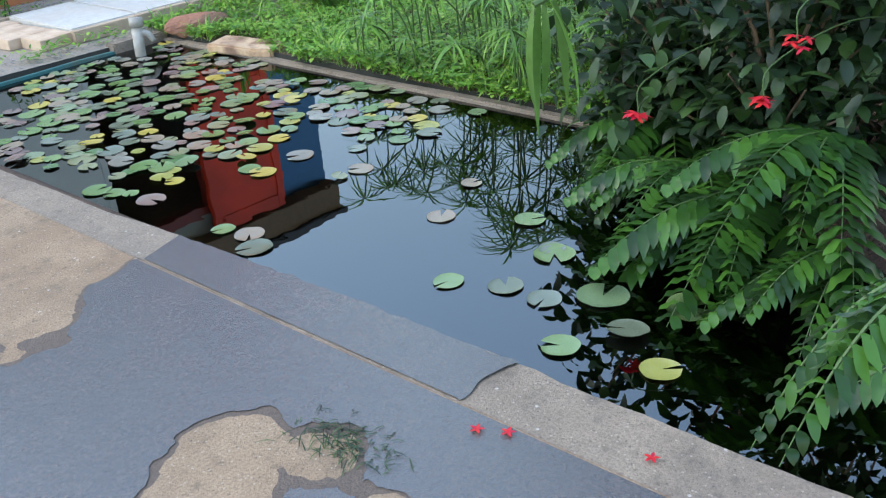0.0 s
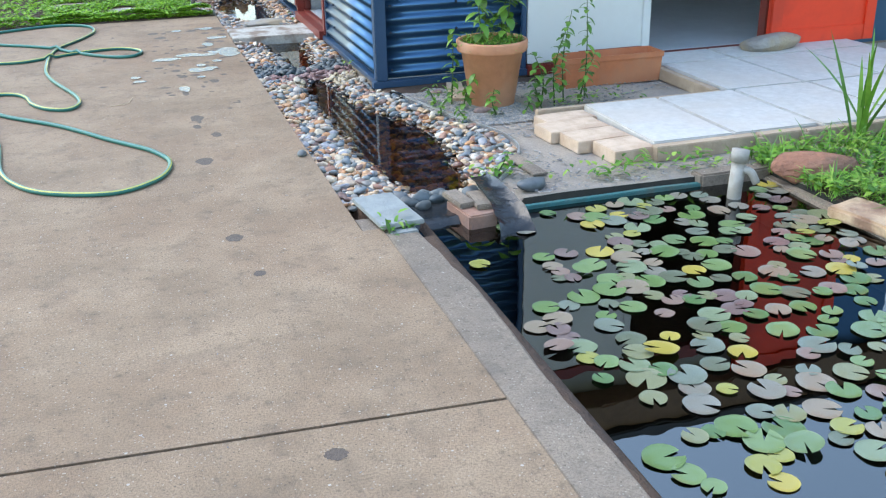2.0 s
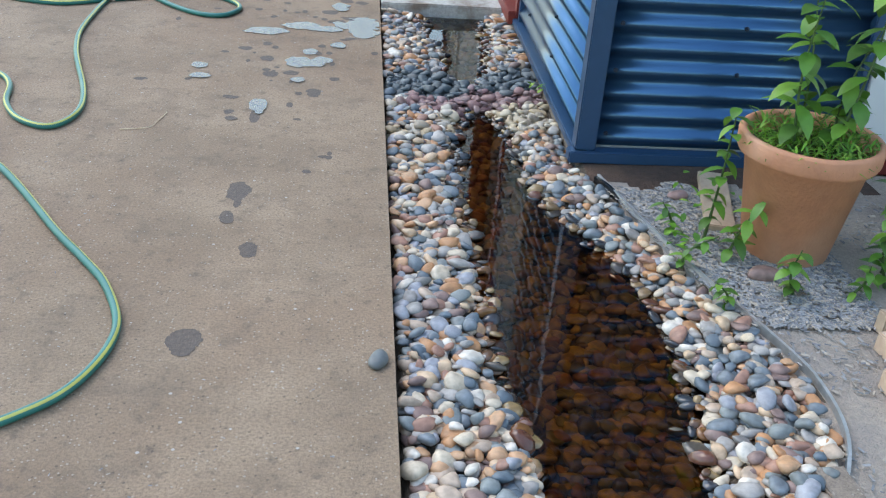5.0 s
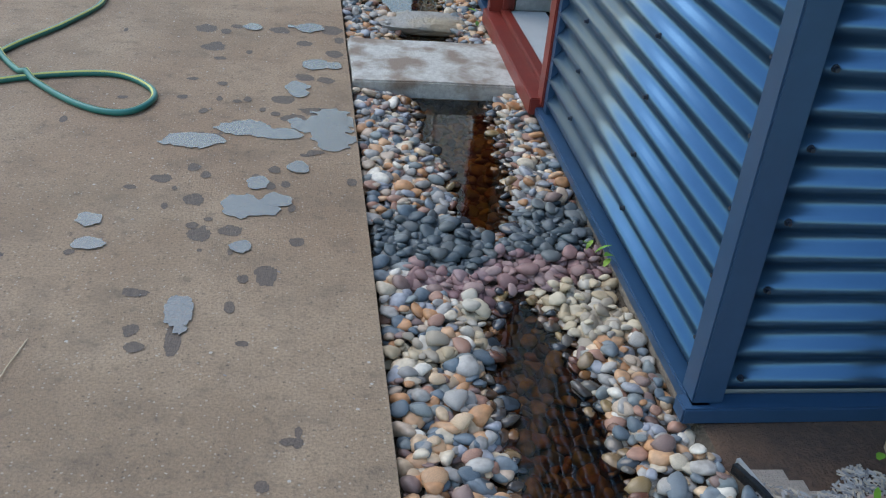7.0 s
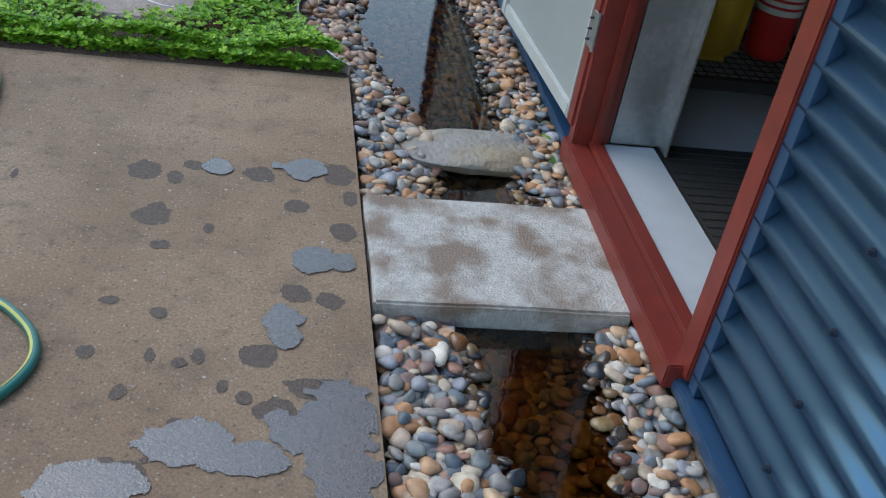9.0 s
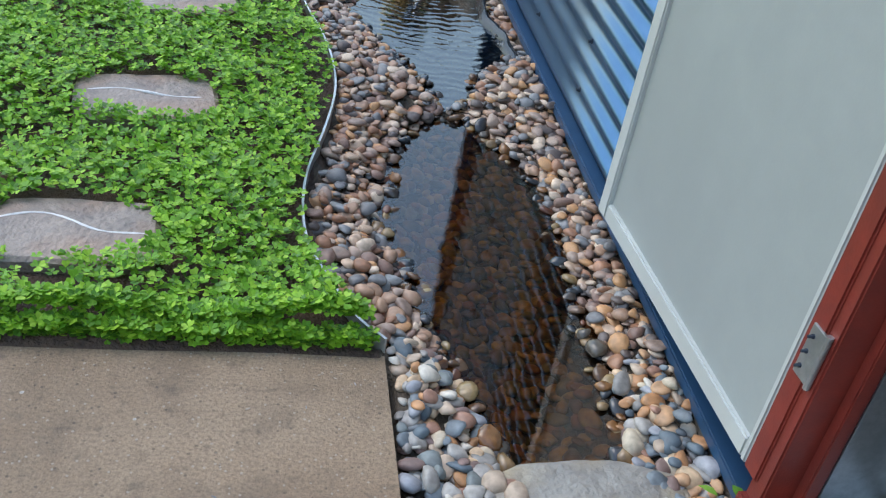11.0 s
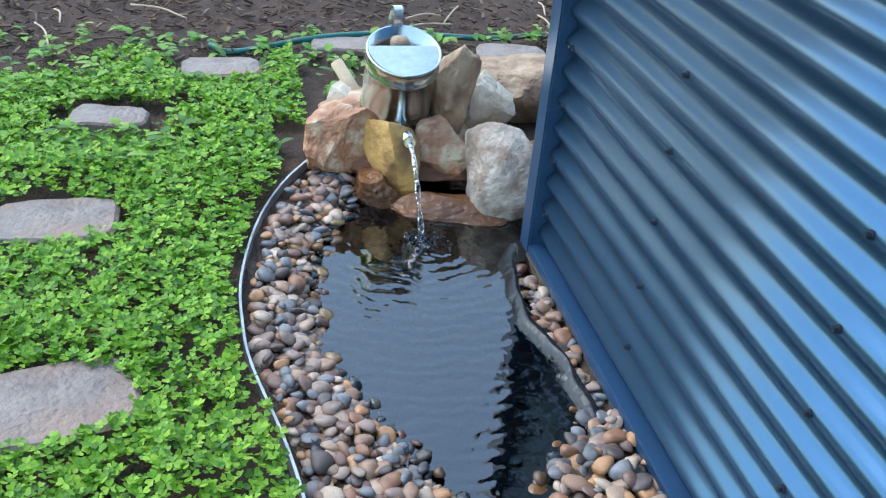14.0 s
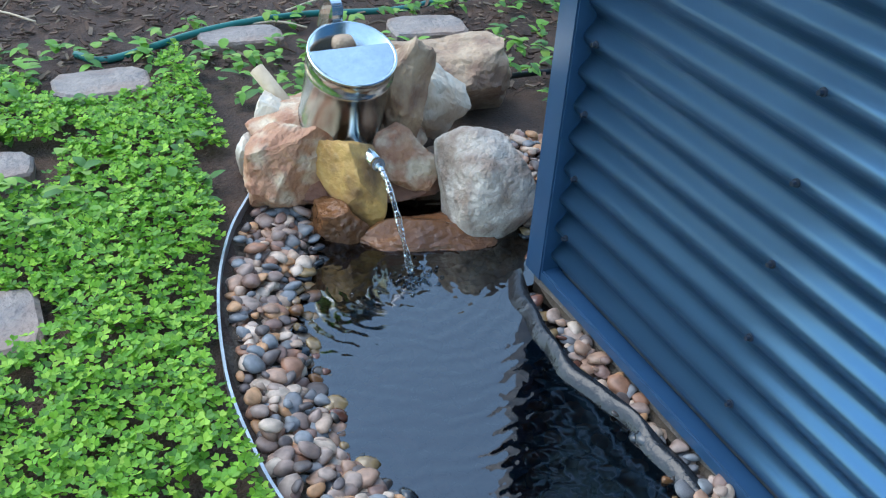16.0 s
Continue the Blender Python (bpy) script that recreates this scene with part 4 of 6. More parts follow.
tagged(mesh_object("pond_liner", bm, LINER, None, True), "wrinkled black pond liner rim beside the wall", "liner")

# ---- outlet from stream into pond ----
tile = mesh_object("slate_tile", rough_up(box((-0.085, -0.18, 0), (0.085, 0.18, 0.018), 0.003), 0.002, 12, 2), SLATE)
tile.matrix_world = pose(0.135, 4.15, 0.003, -1, 0.5, 5)
tagged(tile, "grey slate tile lying across the kerb end", "tile")
tagged(mesh_object("slate_tile", rough_up(box((0.09, 3.93, -0.02), (0.2, 4.0, 0.002), 0.004), 0.003, 12, 2), SLATE), "broken slate piece under the tile", "tile")
bm = bmesh.new()
g = [[bm.verts.new((0.2 + 0.3 * i / 12, 3.83 + 0.52 * j / 16, -0.16 + 0.13 * min(1, max(0, (j - 2) / 6)) + 0.022 * noise.noise(Vector((i * 0.35, j * 0.3, 0))))) for j in range(17)] for i in range(13)]
for i in range(12):
    for j in range(16):
        bm.faces.new((g[i][j], g[i + 1][j], g[i + 1][j + 1], g[i][j + 1]))
tagged(mesh_object("spillway_liner", bm, LINER, None, True), "wet black liner spilling the stream into the pond", "liner")
bm = bmesh.new()
g = []
for i, p in enumerate(curve([Vector((0.58, 4.36, 0.03)), Vector((0.57, 4.2, 0.035)), Vector((0.58, 4.05, 0.015)), Vector((0.58, 3.93, -0.03)), Vector((0.57, 3.84, -0.09))], 6)):
    w = 0.035 + 0.025 * i / 24
    g.append([bm.verts.new(p + Vector(((k - 2) * w / 1.6, 0, 0.02 * noise.noise(Vector((k, i * 0.3, 0))) + (0.02 if k in (0, 4) else 0)))) for k in range(5)])
for a, b in zip(g, g[1:]):
    for k in range(4):
        bm.faces.new((a[k], a[k + 1], b[k + 1], b[k]))
tagged(mesh_object("liner_flap", bm, LINER, None, True), "dark rubber liner flap hanging into the pond", "liner")
bk = mesh_object("brick", rough_up(box((-0.06, -0.11, 0), (0.06, 0.11, 0.075), 0.006), 0.002, 15, 1), BRICK)
bk.matrix_world = pose(0.465, 4.1, -0.07, 0, 0, 6)
tagged(bk, "brown brick on the spillway liner", "brick")
for x, y, r in ((0.432, 4.16, 8), (0.505, 4.12, -4)):
    p = mesh_object("paver_piece", rough_up(box((-0.034, -0.085, 0), (0.034, 0.085, 0.022), 0.004), 0.002, 15, 1), KERB)
    p.matrix_world = pose(x, y, 0.006, 0, 0, r)
    tagged(p, "small grey paver piece on the brick", "paver", "paver pieces")
rng = random.Random(5)
for x, y, s in ((0.27, 4.3, 0.05), (0.33, 4.32, 0.06), (0.38, 4.29, 0.045), (0.31, 4.25, 0.045), (0.4, 4.35, 0.055), (0.25, 4.37, 0.05), (0.35, 4.38, 0.05), (0.43, 4.31, 0.05), (0.54, 4.33, 0.055)):
    ob = mesh_object("river_stone", rock_mesh((s * 1.3, s, s * 0.8), rng.random(), 5, 0.03, 0.5, 3), PEB["slate"], None, True)
    ob.matrix_world = pose(x, y, -0.035 + s * 0.2, rng.uniform(-15, 15), rng.uniform(-15, 15), rng.uniform(0, 360))
    tagged(ob, "dark wet river stone at the spillway", "stone", "spillway stones")
for x, y, s, m in ((-0.036, 5.02, 0.036, "slate"), (0.78, 4.25, 0.075, "slate"), (1.0, 5.45, 0.05, "mixed"), (1.28, 4.6, 0.045, "mixed"), (0.9, 5.93, 0.036, "maroon")):
    ob = mesh_object("loose_stone", rock_mesh((s * 1.5, s, s * 0.65), x, 4, 0.02, 0.6, 3), PEB[m], None, True)
    ob.matrix_world = pose(x, y, s * 0.25 if x < 0 else s * 0.1, 0, 0, 70 if x < 0 else 10)
    tagged(ob, "smooth river stone lying loose on the ground", "stone")
rock("bridge_rock", (0.345, 8.8, -0.035), (0.29, 0.17, 0.07), (0, 4, 8), 21, ROCKS["grey"], "flat grey and ochre rock between two pools", 5, 0.05, 0.5)

# ---- pump pipe, bank stones ----
pump = thing("pump_pipe", (1.55, 3.95, 0), "weathered pale plastic pipe standing in the pond corner", "pipe")
part("pipe", tube([(0, 0, -0.3), (0.005, 0, -0.02), (0.02, 0.01, 0.12)], 0.029, 20), PVC, pump, smooth=True)
part("collar", tube([(0.018, 0.01, 0.1), (0.024, 0.012, 0.15)], 0.036, 20), PVC, pump, smooth=True)
part("spout", tube(curve([(0.02, 0.0, 0.07), (0.05, -0.03, 0.065), (0.07, -0.05, 0.02)], 5), 0.016, 14), PVC, pump, "pale curved outlet", smooth=True)
rock("bank_rock", (1.98, 4.0, 0.02), (0.24, 0.14, 0.1), (0, 0, -8), 31, ROCKS["rust"], "rust-red rock on the weedy bank", 6, 0.05, 0.4)
ob = mesh_object("coping_stone", rough_up(box((-0.09, -0.22, -0.03), (0.09, 0.22, 0.02), 0.01), 0.01, 7, 3), ROCKS["tan"])
ob.matrix_world = pose(1.87, 3.42, -0.012, 0, 0, 12)
tagged(ob, "tan flat stone on the pond rim", "stone")

# ---- pot and trough ----
pot = thing("flower_pot", (1.12, 5.62, -0.01), "round terracotta pot planted with herbs and a leafy shrub", "pot")
part("body", lathe([(0.0, 0.0), (0.115, 0.0), (0.12, 0.005), (0.165, 0.29), (0.185, 0.295), (0.19, 0.305), (0.192, 0.345), (0.187, 0.353), (0.175, 0.353), (0.168, 0.34), (0.16, 0.28), (0.0, 0.27)], 56), TERRA, pot, smooth=True)
part("potting_soil", lathe([(0.0, 0.3), (0.166, 0.3), (0.16, 0.28)], 40), SOIL, pot)
tr = thing("planter_trough", (1.93, 5.85, -0.01), "long orange terracotta planter trough by the wall", "planter")
bm = bmesh.new()
outer = [(-0.31, -0.085, 0.0), (0.31, -0.085, 0.0), (0.31, 0.085, 0.0), (-0.31, 0.085, 0.0)]
prof = [(0.92, 0), (1, 0.14), (1.05, 0.142), (1.05, 0.172), (0.98, 0.172), (0.93, 0.11)]
rings = []
for s, z in prof:
    rings.append([bm.verts.new((x * (1 + (s - 1) * 0.5), y * s, z)) for x, y, _ in outer])
for a, b in zip(rings, rings[1:]):
    for k in range(4):
        bm.faces.new((a[k], a[(k + 1) % 4], b[(k + 1) % 4], b[k]))
bm.faces.new(rings[0][::-1])
bm.faces.new(rings[-1])
part("body", bm, TROUGH, tr)

# ---- paved deck before the front door ----
deck = thing("paved_deck", (0, 0, 0), "low deck of pale square pavers edged with timber", "deck")
for k, (x0, x1, y0, y1) in enumerate([(1.45, 1.86, 4.44, 5.16), (1.875, 2.32, 4.44, 5.16), (2.335, 2.8, 4.42, 5.16), (2.815, 3.3, 4.42, 5.16), (3.31, 3.8, 4.42, 5.16), (2.3, 2.78, 5.175, 5.85), (2.795, 3.3, 5.175, 5.85), (3.31, 3.8, 5.175, 5.85), (2.795, 3.8, 5.86, 6.16), (2.3, 2.78, 5.86, 6.16)]):
    part("paver", rough_up(box((x0, y0, 0.0), (x1, y1, 0.062), 0.006), 0.002, 6, 1), WHITE_PAVER, deck)
for a, b in (((1.43, 4.37, -0.01), (1.95, 4.425, 0.06)), ((1.96, 4.365, -0.01), (2.2, 4.42, 0.062)), ((2.21, 4.36, -0.01), (3.8, 4.41, 0.058)), ((1.2, 5.17, -0.01), (2.28, 5.215, 0.05)), ((2.235, 5.22, -0.01), (2.285, 5.95, 0.055)), ((1.93, 4.345, -0.01), (1.965, 4.364, 0.055)), ((2.17, 4.34, -0.01), (2.205, 4.358, 0.055))):
    part("timber_edge", rough_up(box(a, b, 0.004), 0.002, 8, 1), TIMBER, deck)
for k, (x, y, sx, sy, r) in enumerate([(1.335, 4.5, 0.21, 0.2, 4), (1.29, 4.7, 0.28, 0.185, 4), (1.26, 4.89, 0.32, 0.185, 4), (1.3, 5.06, 0.28, 0.15, 4)]):
    ob = part("stone_block", rough_up(box((-sx / 2, -sy / 2, -0.01), (sx / 2, sy / 2, 0.052 - 0.003 * k), 0.004), 0.003, 9, 2), FLAG_PALE, deck)
    ob.matrix_basis = pose(x, y, 0, 0, 0, r)
rock("doorstep_stone", (3.15, 6.0, 0.09), (0.3, 0.14, 0.09), (0, 0, 5), 41, ROCKS["grey"], "long brown river stone holding the door", 3, 0.03, 0.6)
ob = mesh_object("offcut_board", box((-0.035, -0.16, 0), (0.035, 0.16, 0.01), 0.003), KERB)
ob.matrix_world = pose(0.86, 4.52, 0.0, 0, 0, 4)
tagged(ob, "grey fibre-cement offcut lying on the sand", "board")

ob = mesh_object("garden_board", rough_up(box((-0.045, -0.2, -0.01), (0.045, 0.2, 0.016), 0.003), 0.002, 9, 2), TIMBER)
ob.matrix_world = pose(1.01, 5.9, -0.002, 0, 0, -14)
tagged(ob, "weathered timber board half sunk in the gravel", "board")

# ---- garden hose ----
HOSE_LINE = [(-2.9, 7.25), (-2.4, 7.1), (-2.041, 6.962), (-1.75, 6.6), (-1.553, 6.253), (-1.4, 5.75), (-1.344, 5.25), (-1.26, 5.0), (-1.119, 4.837), (-0.876, 4.747), (-0.72, 4.83), (-0.645, 4.95), (-0.622, 5.12), (-0.685, 5.3), (-0.77, 5.43), (-0.874, 5.572), (-1.121, 5.94), (-1.4, 6.25), (-1.551, 6.519), (-1.56, 6.68), (-1.487, 6.786), (-1.39, 6.76), (-1.32, 6.65), (-1.28, 6.48), (-1.2, 6.34), (-1.087, 6.28), (-1.03, 6.4), (-1.06, 6.62), (-1.2, 7.08), (-1.25, 7.45), (-1.22, 8.05), (-1.05, 8.45), (-0.96, 8.75), (-1.05, 9.05), (-1.4, 9.1), (-2.2, 8.6), (-1.9, 7.95), (-1.486, 7.72), (-1.209, 7.83), (-1.0, 7.93), (-0.8, 7.96), (-0.68, 7.87), (-0.645, 7.76), (-0.7, 7.65), (-0.8, 7.65), (-0.93, 7.75), (-1.1, 7.95), (-1.4, 8.3), (-2.5, 9.0)]
hp = [p + Vector((0, 0, 0.011)) for p in curve([(x, y, 0) for x, y in HOSE_LINE], 7)]
for i, p in enumerate(hp):
    if any((p - q).length < 0.03 for q in hp[:max(0, i - 12)]):
        p.z += 0.018
hose = thing("garden_hose", (0, 0, 0), "green garden hose with a yellow stripe looped on concrete", "hose")
part("tube", tube(hp, 0.0105, 12), HOSE, hose, smooth=True)
part("stripe", tube([p + Vector((0, 0, 0.0006)) for p in hp], 0.0108, 3, arc=(0.1, 0.2)), STRIPE, hose, "yellow stripe", smooth=True)
hp2 = curve([(-0.2, 13.0, 0.02), (-0.1, 12.93, 0.02), (0.25, 13.02, 0.05), (0.6, 13.12, 0.03), (0.95, 13.1, 0.02), (1.3, 13.15, 0.02), (2.0, 13.0, 0.02)], 8)
tagged(mesh_object("garden_hose", tube(hp2, 0.012, 10), HOSE, None, True), "green garden hose lying across the garden bed", "hose")
tagged(mesh_object("irrigation_pipe", tube(curve([(0.85, 12.35, 0.03), (1.1, 12.42, 0.025), (1.6, 12.4, 0.02), (2.2, 12.5, 0.02)], 6), 0.01, 10), BLACK, None, True), "thin black irrigation pipe on the soil", "pipe")

# ---- stepping stones ----
for k, (x, y, sx, sy, r) in enumerate([(-0.56, 10.85, 0.42, 0.27, 12), (-0.575, 10.13, 0.4, 0.28, 8), (-0.66, 9.48, 0.4, 0.26, 2), (-0.52, 12.27, 0.26, 0.16, -8), (-0.16, 12.7, 0.3, 0.2, 0), (0.33, 12.95, 0.3, 0.16, -5), (0.98, 12.86, 0.3, 0.2, -10), (-0.61, 11.6, 0.34, 0.24, 0), (-1.15, 9.9, 0.4, 0.3, 15)]):
    rng = random.Random(k + 60)
    bm = bmesh.new()
    n = 16
    edge = [(math.cos(a) * (0.5 + rng.uniform(-0.05, 0.04)), math.sin(a) * (0.5 + rng.uniform(-0.06, 0.04))) for a in (2 * math.pi * j / n for j in range(n))]
    edge = [(max(-0.46, min(0.46, ex * 1.15)) * sx, max(-0.45, min(0.45, ey * 1.15)) * sy) for ex, ey in edge]
    lo, mid, hi = ([bm.verts.new((ex * s, ey * s, z)) for ex, ey in edge] for s, z in ((1, -0.04), (1.02, 0.028), (0.95, 0.036)))
    for a, b in ((lo, mid), (mid, hi)):
        for j in range(n):
            bm.faces.new((a[j], a[(j + 1) % n], b[(j + 1) % n], b[j]))
    f = bm.faces.new(hi)
    bmesh.ops.poke(bm, faces=[f])
    bmesh.ops.subdivide_edges(bm, edges=bm.edges[:], cuts=2, use_grid_fill=True)
    for v in bm.verts:
        v.co.z += 0.005 * noise.noise(v.co * 14 + Vector((k, 0, 0)))
    st = thing("stepping_stone", (x, y, 0.015), "grey-brown flat stepping stone sunk in clover" + (", crossed by a white vein" if k in (1, 2) else ""), "stone", "stepping stones")
    part("slab", bm, FLAG, st)
    if k in (1, 2):
        part("vein", tube(curve([(-0.18, 0.02, 0.033), (-0.06, 0.015 + 0.02 * k, 0.035), (0.06, -0.005, 0.035), (0.17, -0.01, 0.031)], 6), 0.0042, 8, taper=lambda t: 0.6 + 0.5 * math.sin(9 * t) ** 2), VEIN, st, "white quartz vein")
    st.matrix_world = pose(x, y, 0.015, 0, 0, r)

# ---- fountain: watering can on rocks ----
rock("rock", (0.165, 11.95, 0.1), (0.2, 0.19, 0.17), (10, -12, 20), 3, ROCKS["red"], "broken red and cream sandstone rock beside the pool", 10)
rock("rock", (0.325, 11.83, 0.085), (0.115, 0.1, 0.25), (-26, -14, 8), 8, ROCKS["gold"], "upright golden sandstone rock under the spout", 8, 0.05)
rock("rock", (0.475, 11.9, 0.075), (0.17, 0.15, 0.13), (5, 8, -10), 12, ROCKS["red"], "squat red-brown rock under the can", 9)
rock("rock", (0.648, 11.76, 0.04), (0.19, 0.17, 0.24), (-14, -24, 0), 17, ROCKS["pale"], "large pale pitted boulder in the pool", 6, 0.05, 0.5)
rock("rock", (0.525, 12.03, 0.22), (0.14, 0.13, 0.25), (6, 14, 0), 23, ROCKS["tan"], "tall tan rock leaning on the can", 9)
rock("rock", (0.655, 12.12, 0.13), (0.15, 0.14, 0.19), (0, -15, 10), 29, ROCKS["white"], "cream sandstone rock in the pile", 9)
rock("rock", (0.83, 12.3, 0.1), (0.34, 0.2, 0.19), (0, 8, -14), 37, ROCKS["tan"], "long tan rock at the back of the pile", 9)
rock("rock", (0.44, 11.73, -0.035), (0.28, 0.16, 0.08), (0, 0, -10), 44, ROCKS["wet"], "wet orange slab under the falling water", 8)
rock("rock", (0.25, 11.79, 0.0), (0.1, 0.09, 0.1), (0, 20, 0), 49, ROCKS["wet"], "small wet red rock at the waterline", 8)
rock("rock", (0.225, 12.17, 0.1), (0.14, 0.11, 0.13), (0, 10, 30), 53, ROCKS["white"], "cream rock behind the pile", 8)
rock("rock", (0.135, 12.1, 0.06), (0.06, 0.05, 0.08), (0, 10, 30), 57, ROCKS["white"], "small white stone on the soil", 8)
rock("rock", (0.4, 12.08, 0.05), (0.38, 0.3, 0.17), (0, 0, 0), 59, ROCKS["red"], "broad reddish base rock under the can", 8)
rock("rock", (0.36, 11.94, 0.02), (0.36, 0.16, 0.1), (0, 0, 0), 67, ROCKS["rust"], "dark wet rock low in the pile", 8)
tagged(mesh_object("cut_branch", tube([(0.27, 12.18, 0.12), (0.2, 12.28, 0.22)], 0.021, 14), PALE_WOOD, None, True), "pale cut branch end on the rock pile", "branch")
can = thing("watering_can", (0.36, 12.04, 0.135), "galvanised watering can tipped forward on the rocks, pouring water", "watering can")
R = 0.108
part("body", lathe([(0.0, 0.0), (R - 0.004, 0.0), (R, 0.006), (R, 0.03), (R + 0.003, 0.034), (R, 0.038), (R, 0.2), (R + 0.004, 0.204), (R + 0.004, 0.212), (R, 0.216), (R, 0.25), (R + 0.004, 0.253), (R + 0.004, 0.26), (R - 0.003, 0.26), (R - 0.003, 0.012), (0.0, 0.012)], 56), TIN, can, smooth=True)
bm = bmesh.new()
n = 24
top = [(math.cos(a) * (R - 0.001), math.sin(a) * (R - 0.001)) for a in (math.pi * (1.0 + j / n) for j in range(n + 1))]
lo, hi = [bm.verts.new((x, y + 0.02 * (1 + y / R), 0.255)) for x, y in top], [bm.verts.new((x, y + 0.02 * (1 + y / R), 0.259)) for x, y in top]
bm.faces.new(hi)
bm.faces.new(lo[::-1])
for j in range(n + 1):
    bm.faces.new((lo[j], lo[(j + 1) % (n + 1)], hi[(j + 1) % (n + 1)], hi[j]))
part("half_lid", bm, TIN, can, "shining half lid over the front of the mouth")
part("spout", tube([(0, -R + 0.012, 0.045), (-0.003, -R - 0.07, 0.09), (-0.008, -R - 0.152, 0.145)], 0.024, 18, taper=lambda t: 1.15 - 0.55 * t, cap=True), TIN, can, "tapering tin spout", smooth=True)
part("spout_ring", tube([(-0.008, -R - 0.15, 0.1435), (-0.009, -R - 0.161, 0.151)], 0.0165, 16), TIN, can)
hd = bmesh.new()
rows = [[hd.verts.new(p + Vector((s, 0, 0)) + o) for s, o in ((-0.014, Vector((0, 0, 0))), (0.014, Vector((0, 0, 0))), (0.014, Vector((0, 0.004, 0.003))), (-0.014, Vector((0, 0.004, 0.003))))] for p in curve([Vector((0, R, 0.22)), Vector((0, R + 0.02, 0.29)), Vector((0, R + 0.07, 0.27)), Vector((0, R + 0.09, 0.17)), Vector((0, R, 0.08))], 6)]
for a, b in zip(rows, rows[1:]):
    for k in range(4):
        hd.faces.new((a[k], a[(k + 1) % 4], b[(k + 1) % 4], b[k]))
part("handle", hd, TIN, can, "strap handle")
part("inner_stone", rock_mesh((0.05, 0.05, 0.04), 3, 5, 0.04, 0.5, 3), ROCKS["tan"], can, "stone inside the can").location = (0.0, 0.055, 0.235)
can.matrix_world = pose(0.356, 12.056, 0.135, 22, 0, 0)
tip = can.matrix_world @ Vector((-0.009, -R - 0.162, 0.148))
end = Vector((0.355, 11.545, -0.03))
fall = []
for i in range(22):
    s = i / 21
    p = tip.lerp(end, s)
    p.z = tip.z + (end.z - tip.z) * s ** 1.7
    fall.append(p + Vector(noise.noise_vector(Vector((i * 0.6, 0, 0)))) * 0.003 * s)
tagged(mesh_object("water_jet", tube(fall, 0.0085, 12, taper=lambda t: 0.85 + 0.3 * math.sin(23 * t) * t), FALL_WATER, None, True), "clear thread of water falling from the spout", "water")
bm = bmesh.new()
rng = random.Random(9)
for k in range(150):
    a, d = rng.uniform(0, 6.3), abs(rng.gauss(0, 0.035))
    bmesh.ops.create_icosphere(bm, subdivisions=1, radius=rng.uniform(0.002, 0.006), matrix=Matrix.Translation(end + Vector((math.cos(a) * d, math.sin(a) * d, 0.001))))
tagged(mesh_object("splash_bubbles", bm, FALL_WATER, None, True), "bubbles where the jet meets the pool", "water", kind="stuff")

# ---- leaves ----


def leaf_points(length, width, bend, segs=4, fold=0.15):
    """A pointed leaf along +y from the origin, drooping by bend."""
    vs, fs = [], []
    for i in range(segs + 1):
        t = i / segs
        w = width / 2 * math.sin(math.pi * min(1, 0.08 + t * 0.92)) ** 0.8 if i < segs else 0.0005
        y, z = length * t * (1 - 0.15 * bend * t), -bend * length * t * t * 0.5
        vs += [(-w, y, z + fold * w), (0, y, z), (w, y, z + fold * w)]
    for i in range(segs):
        for k in range(2):
            a = 3 * i + k
            fs.append((a, a + 1, a + 4, a + 3))
    return vs, fs


class Heap:
    """Collects many small pieces into one mesh."""

    def __init__(self):
        self.v, self.f, self.n = [], [], 0

    def add(self, vs, fs, m=None):
        a = np.asarray(vs, float)
        if m is not None:
            mm = np.array(m)
            a = a @ mm[:3, :3].T + mm[:3, 3]
        self.v.append(a)
        self.f.append(np.asarray(fs) + self.n)
        self.n += len(a)

    def put(self, name, material, parent=None, smooth=True):
        return sheet(name, np.concatenate(self.v), np.concatenate(self.f), material, parent, smooth)


def turned(at, yaw, pitch=0, roll=0, s=1.0):
    return Matrix.Translation(at) @ Euler((radians(pitch), radians(roll), radians(yaw)), "XYZ").to_matrix().to_4x4() @ Matrix.Scale(s, 4)


STEPS = [(o.location.x, o.location.y) for o in scene.objects if o.name.startswith("stepping_stone")]


def clear_of_steps(x, y):
    return all(((x - a) / 0.19) ** 2 + ((y - b) / 0.125) ** 2 > 1 for a, b in STEPS)


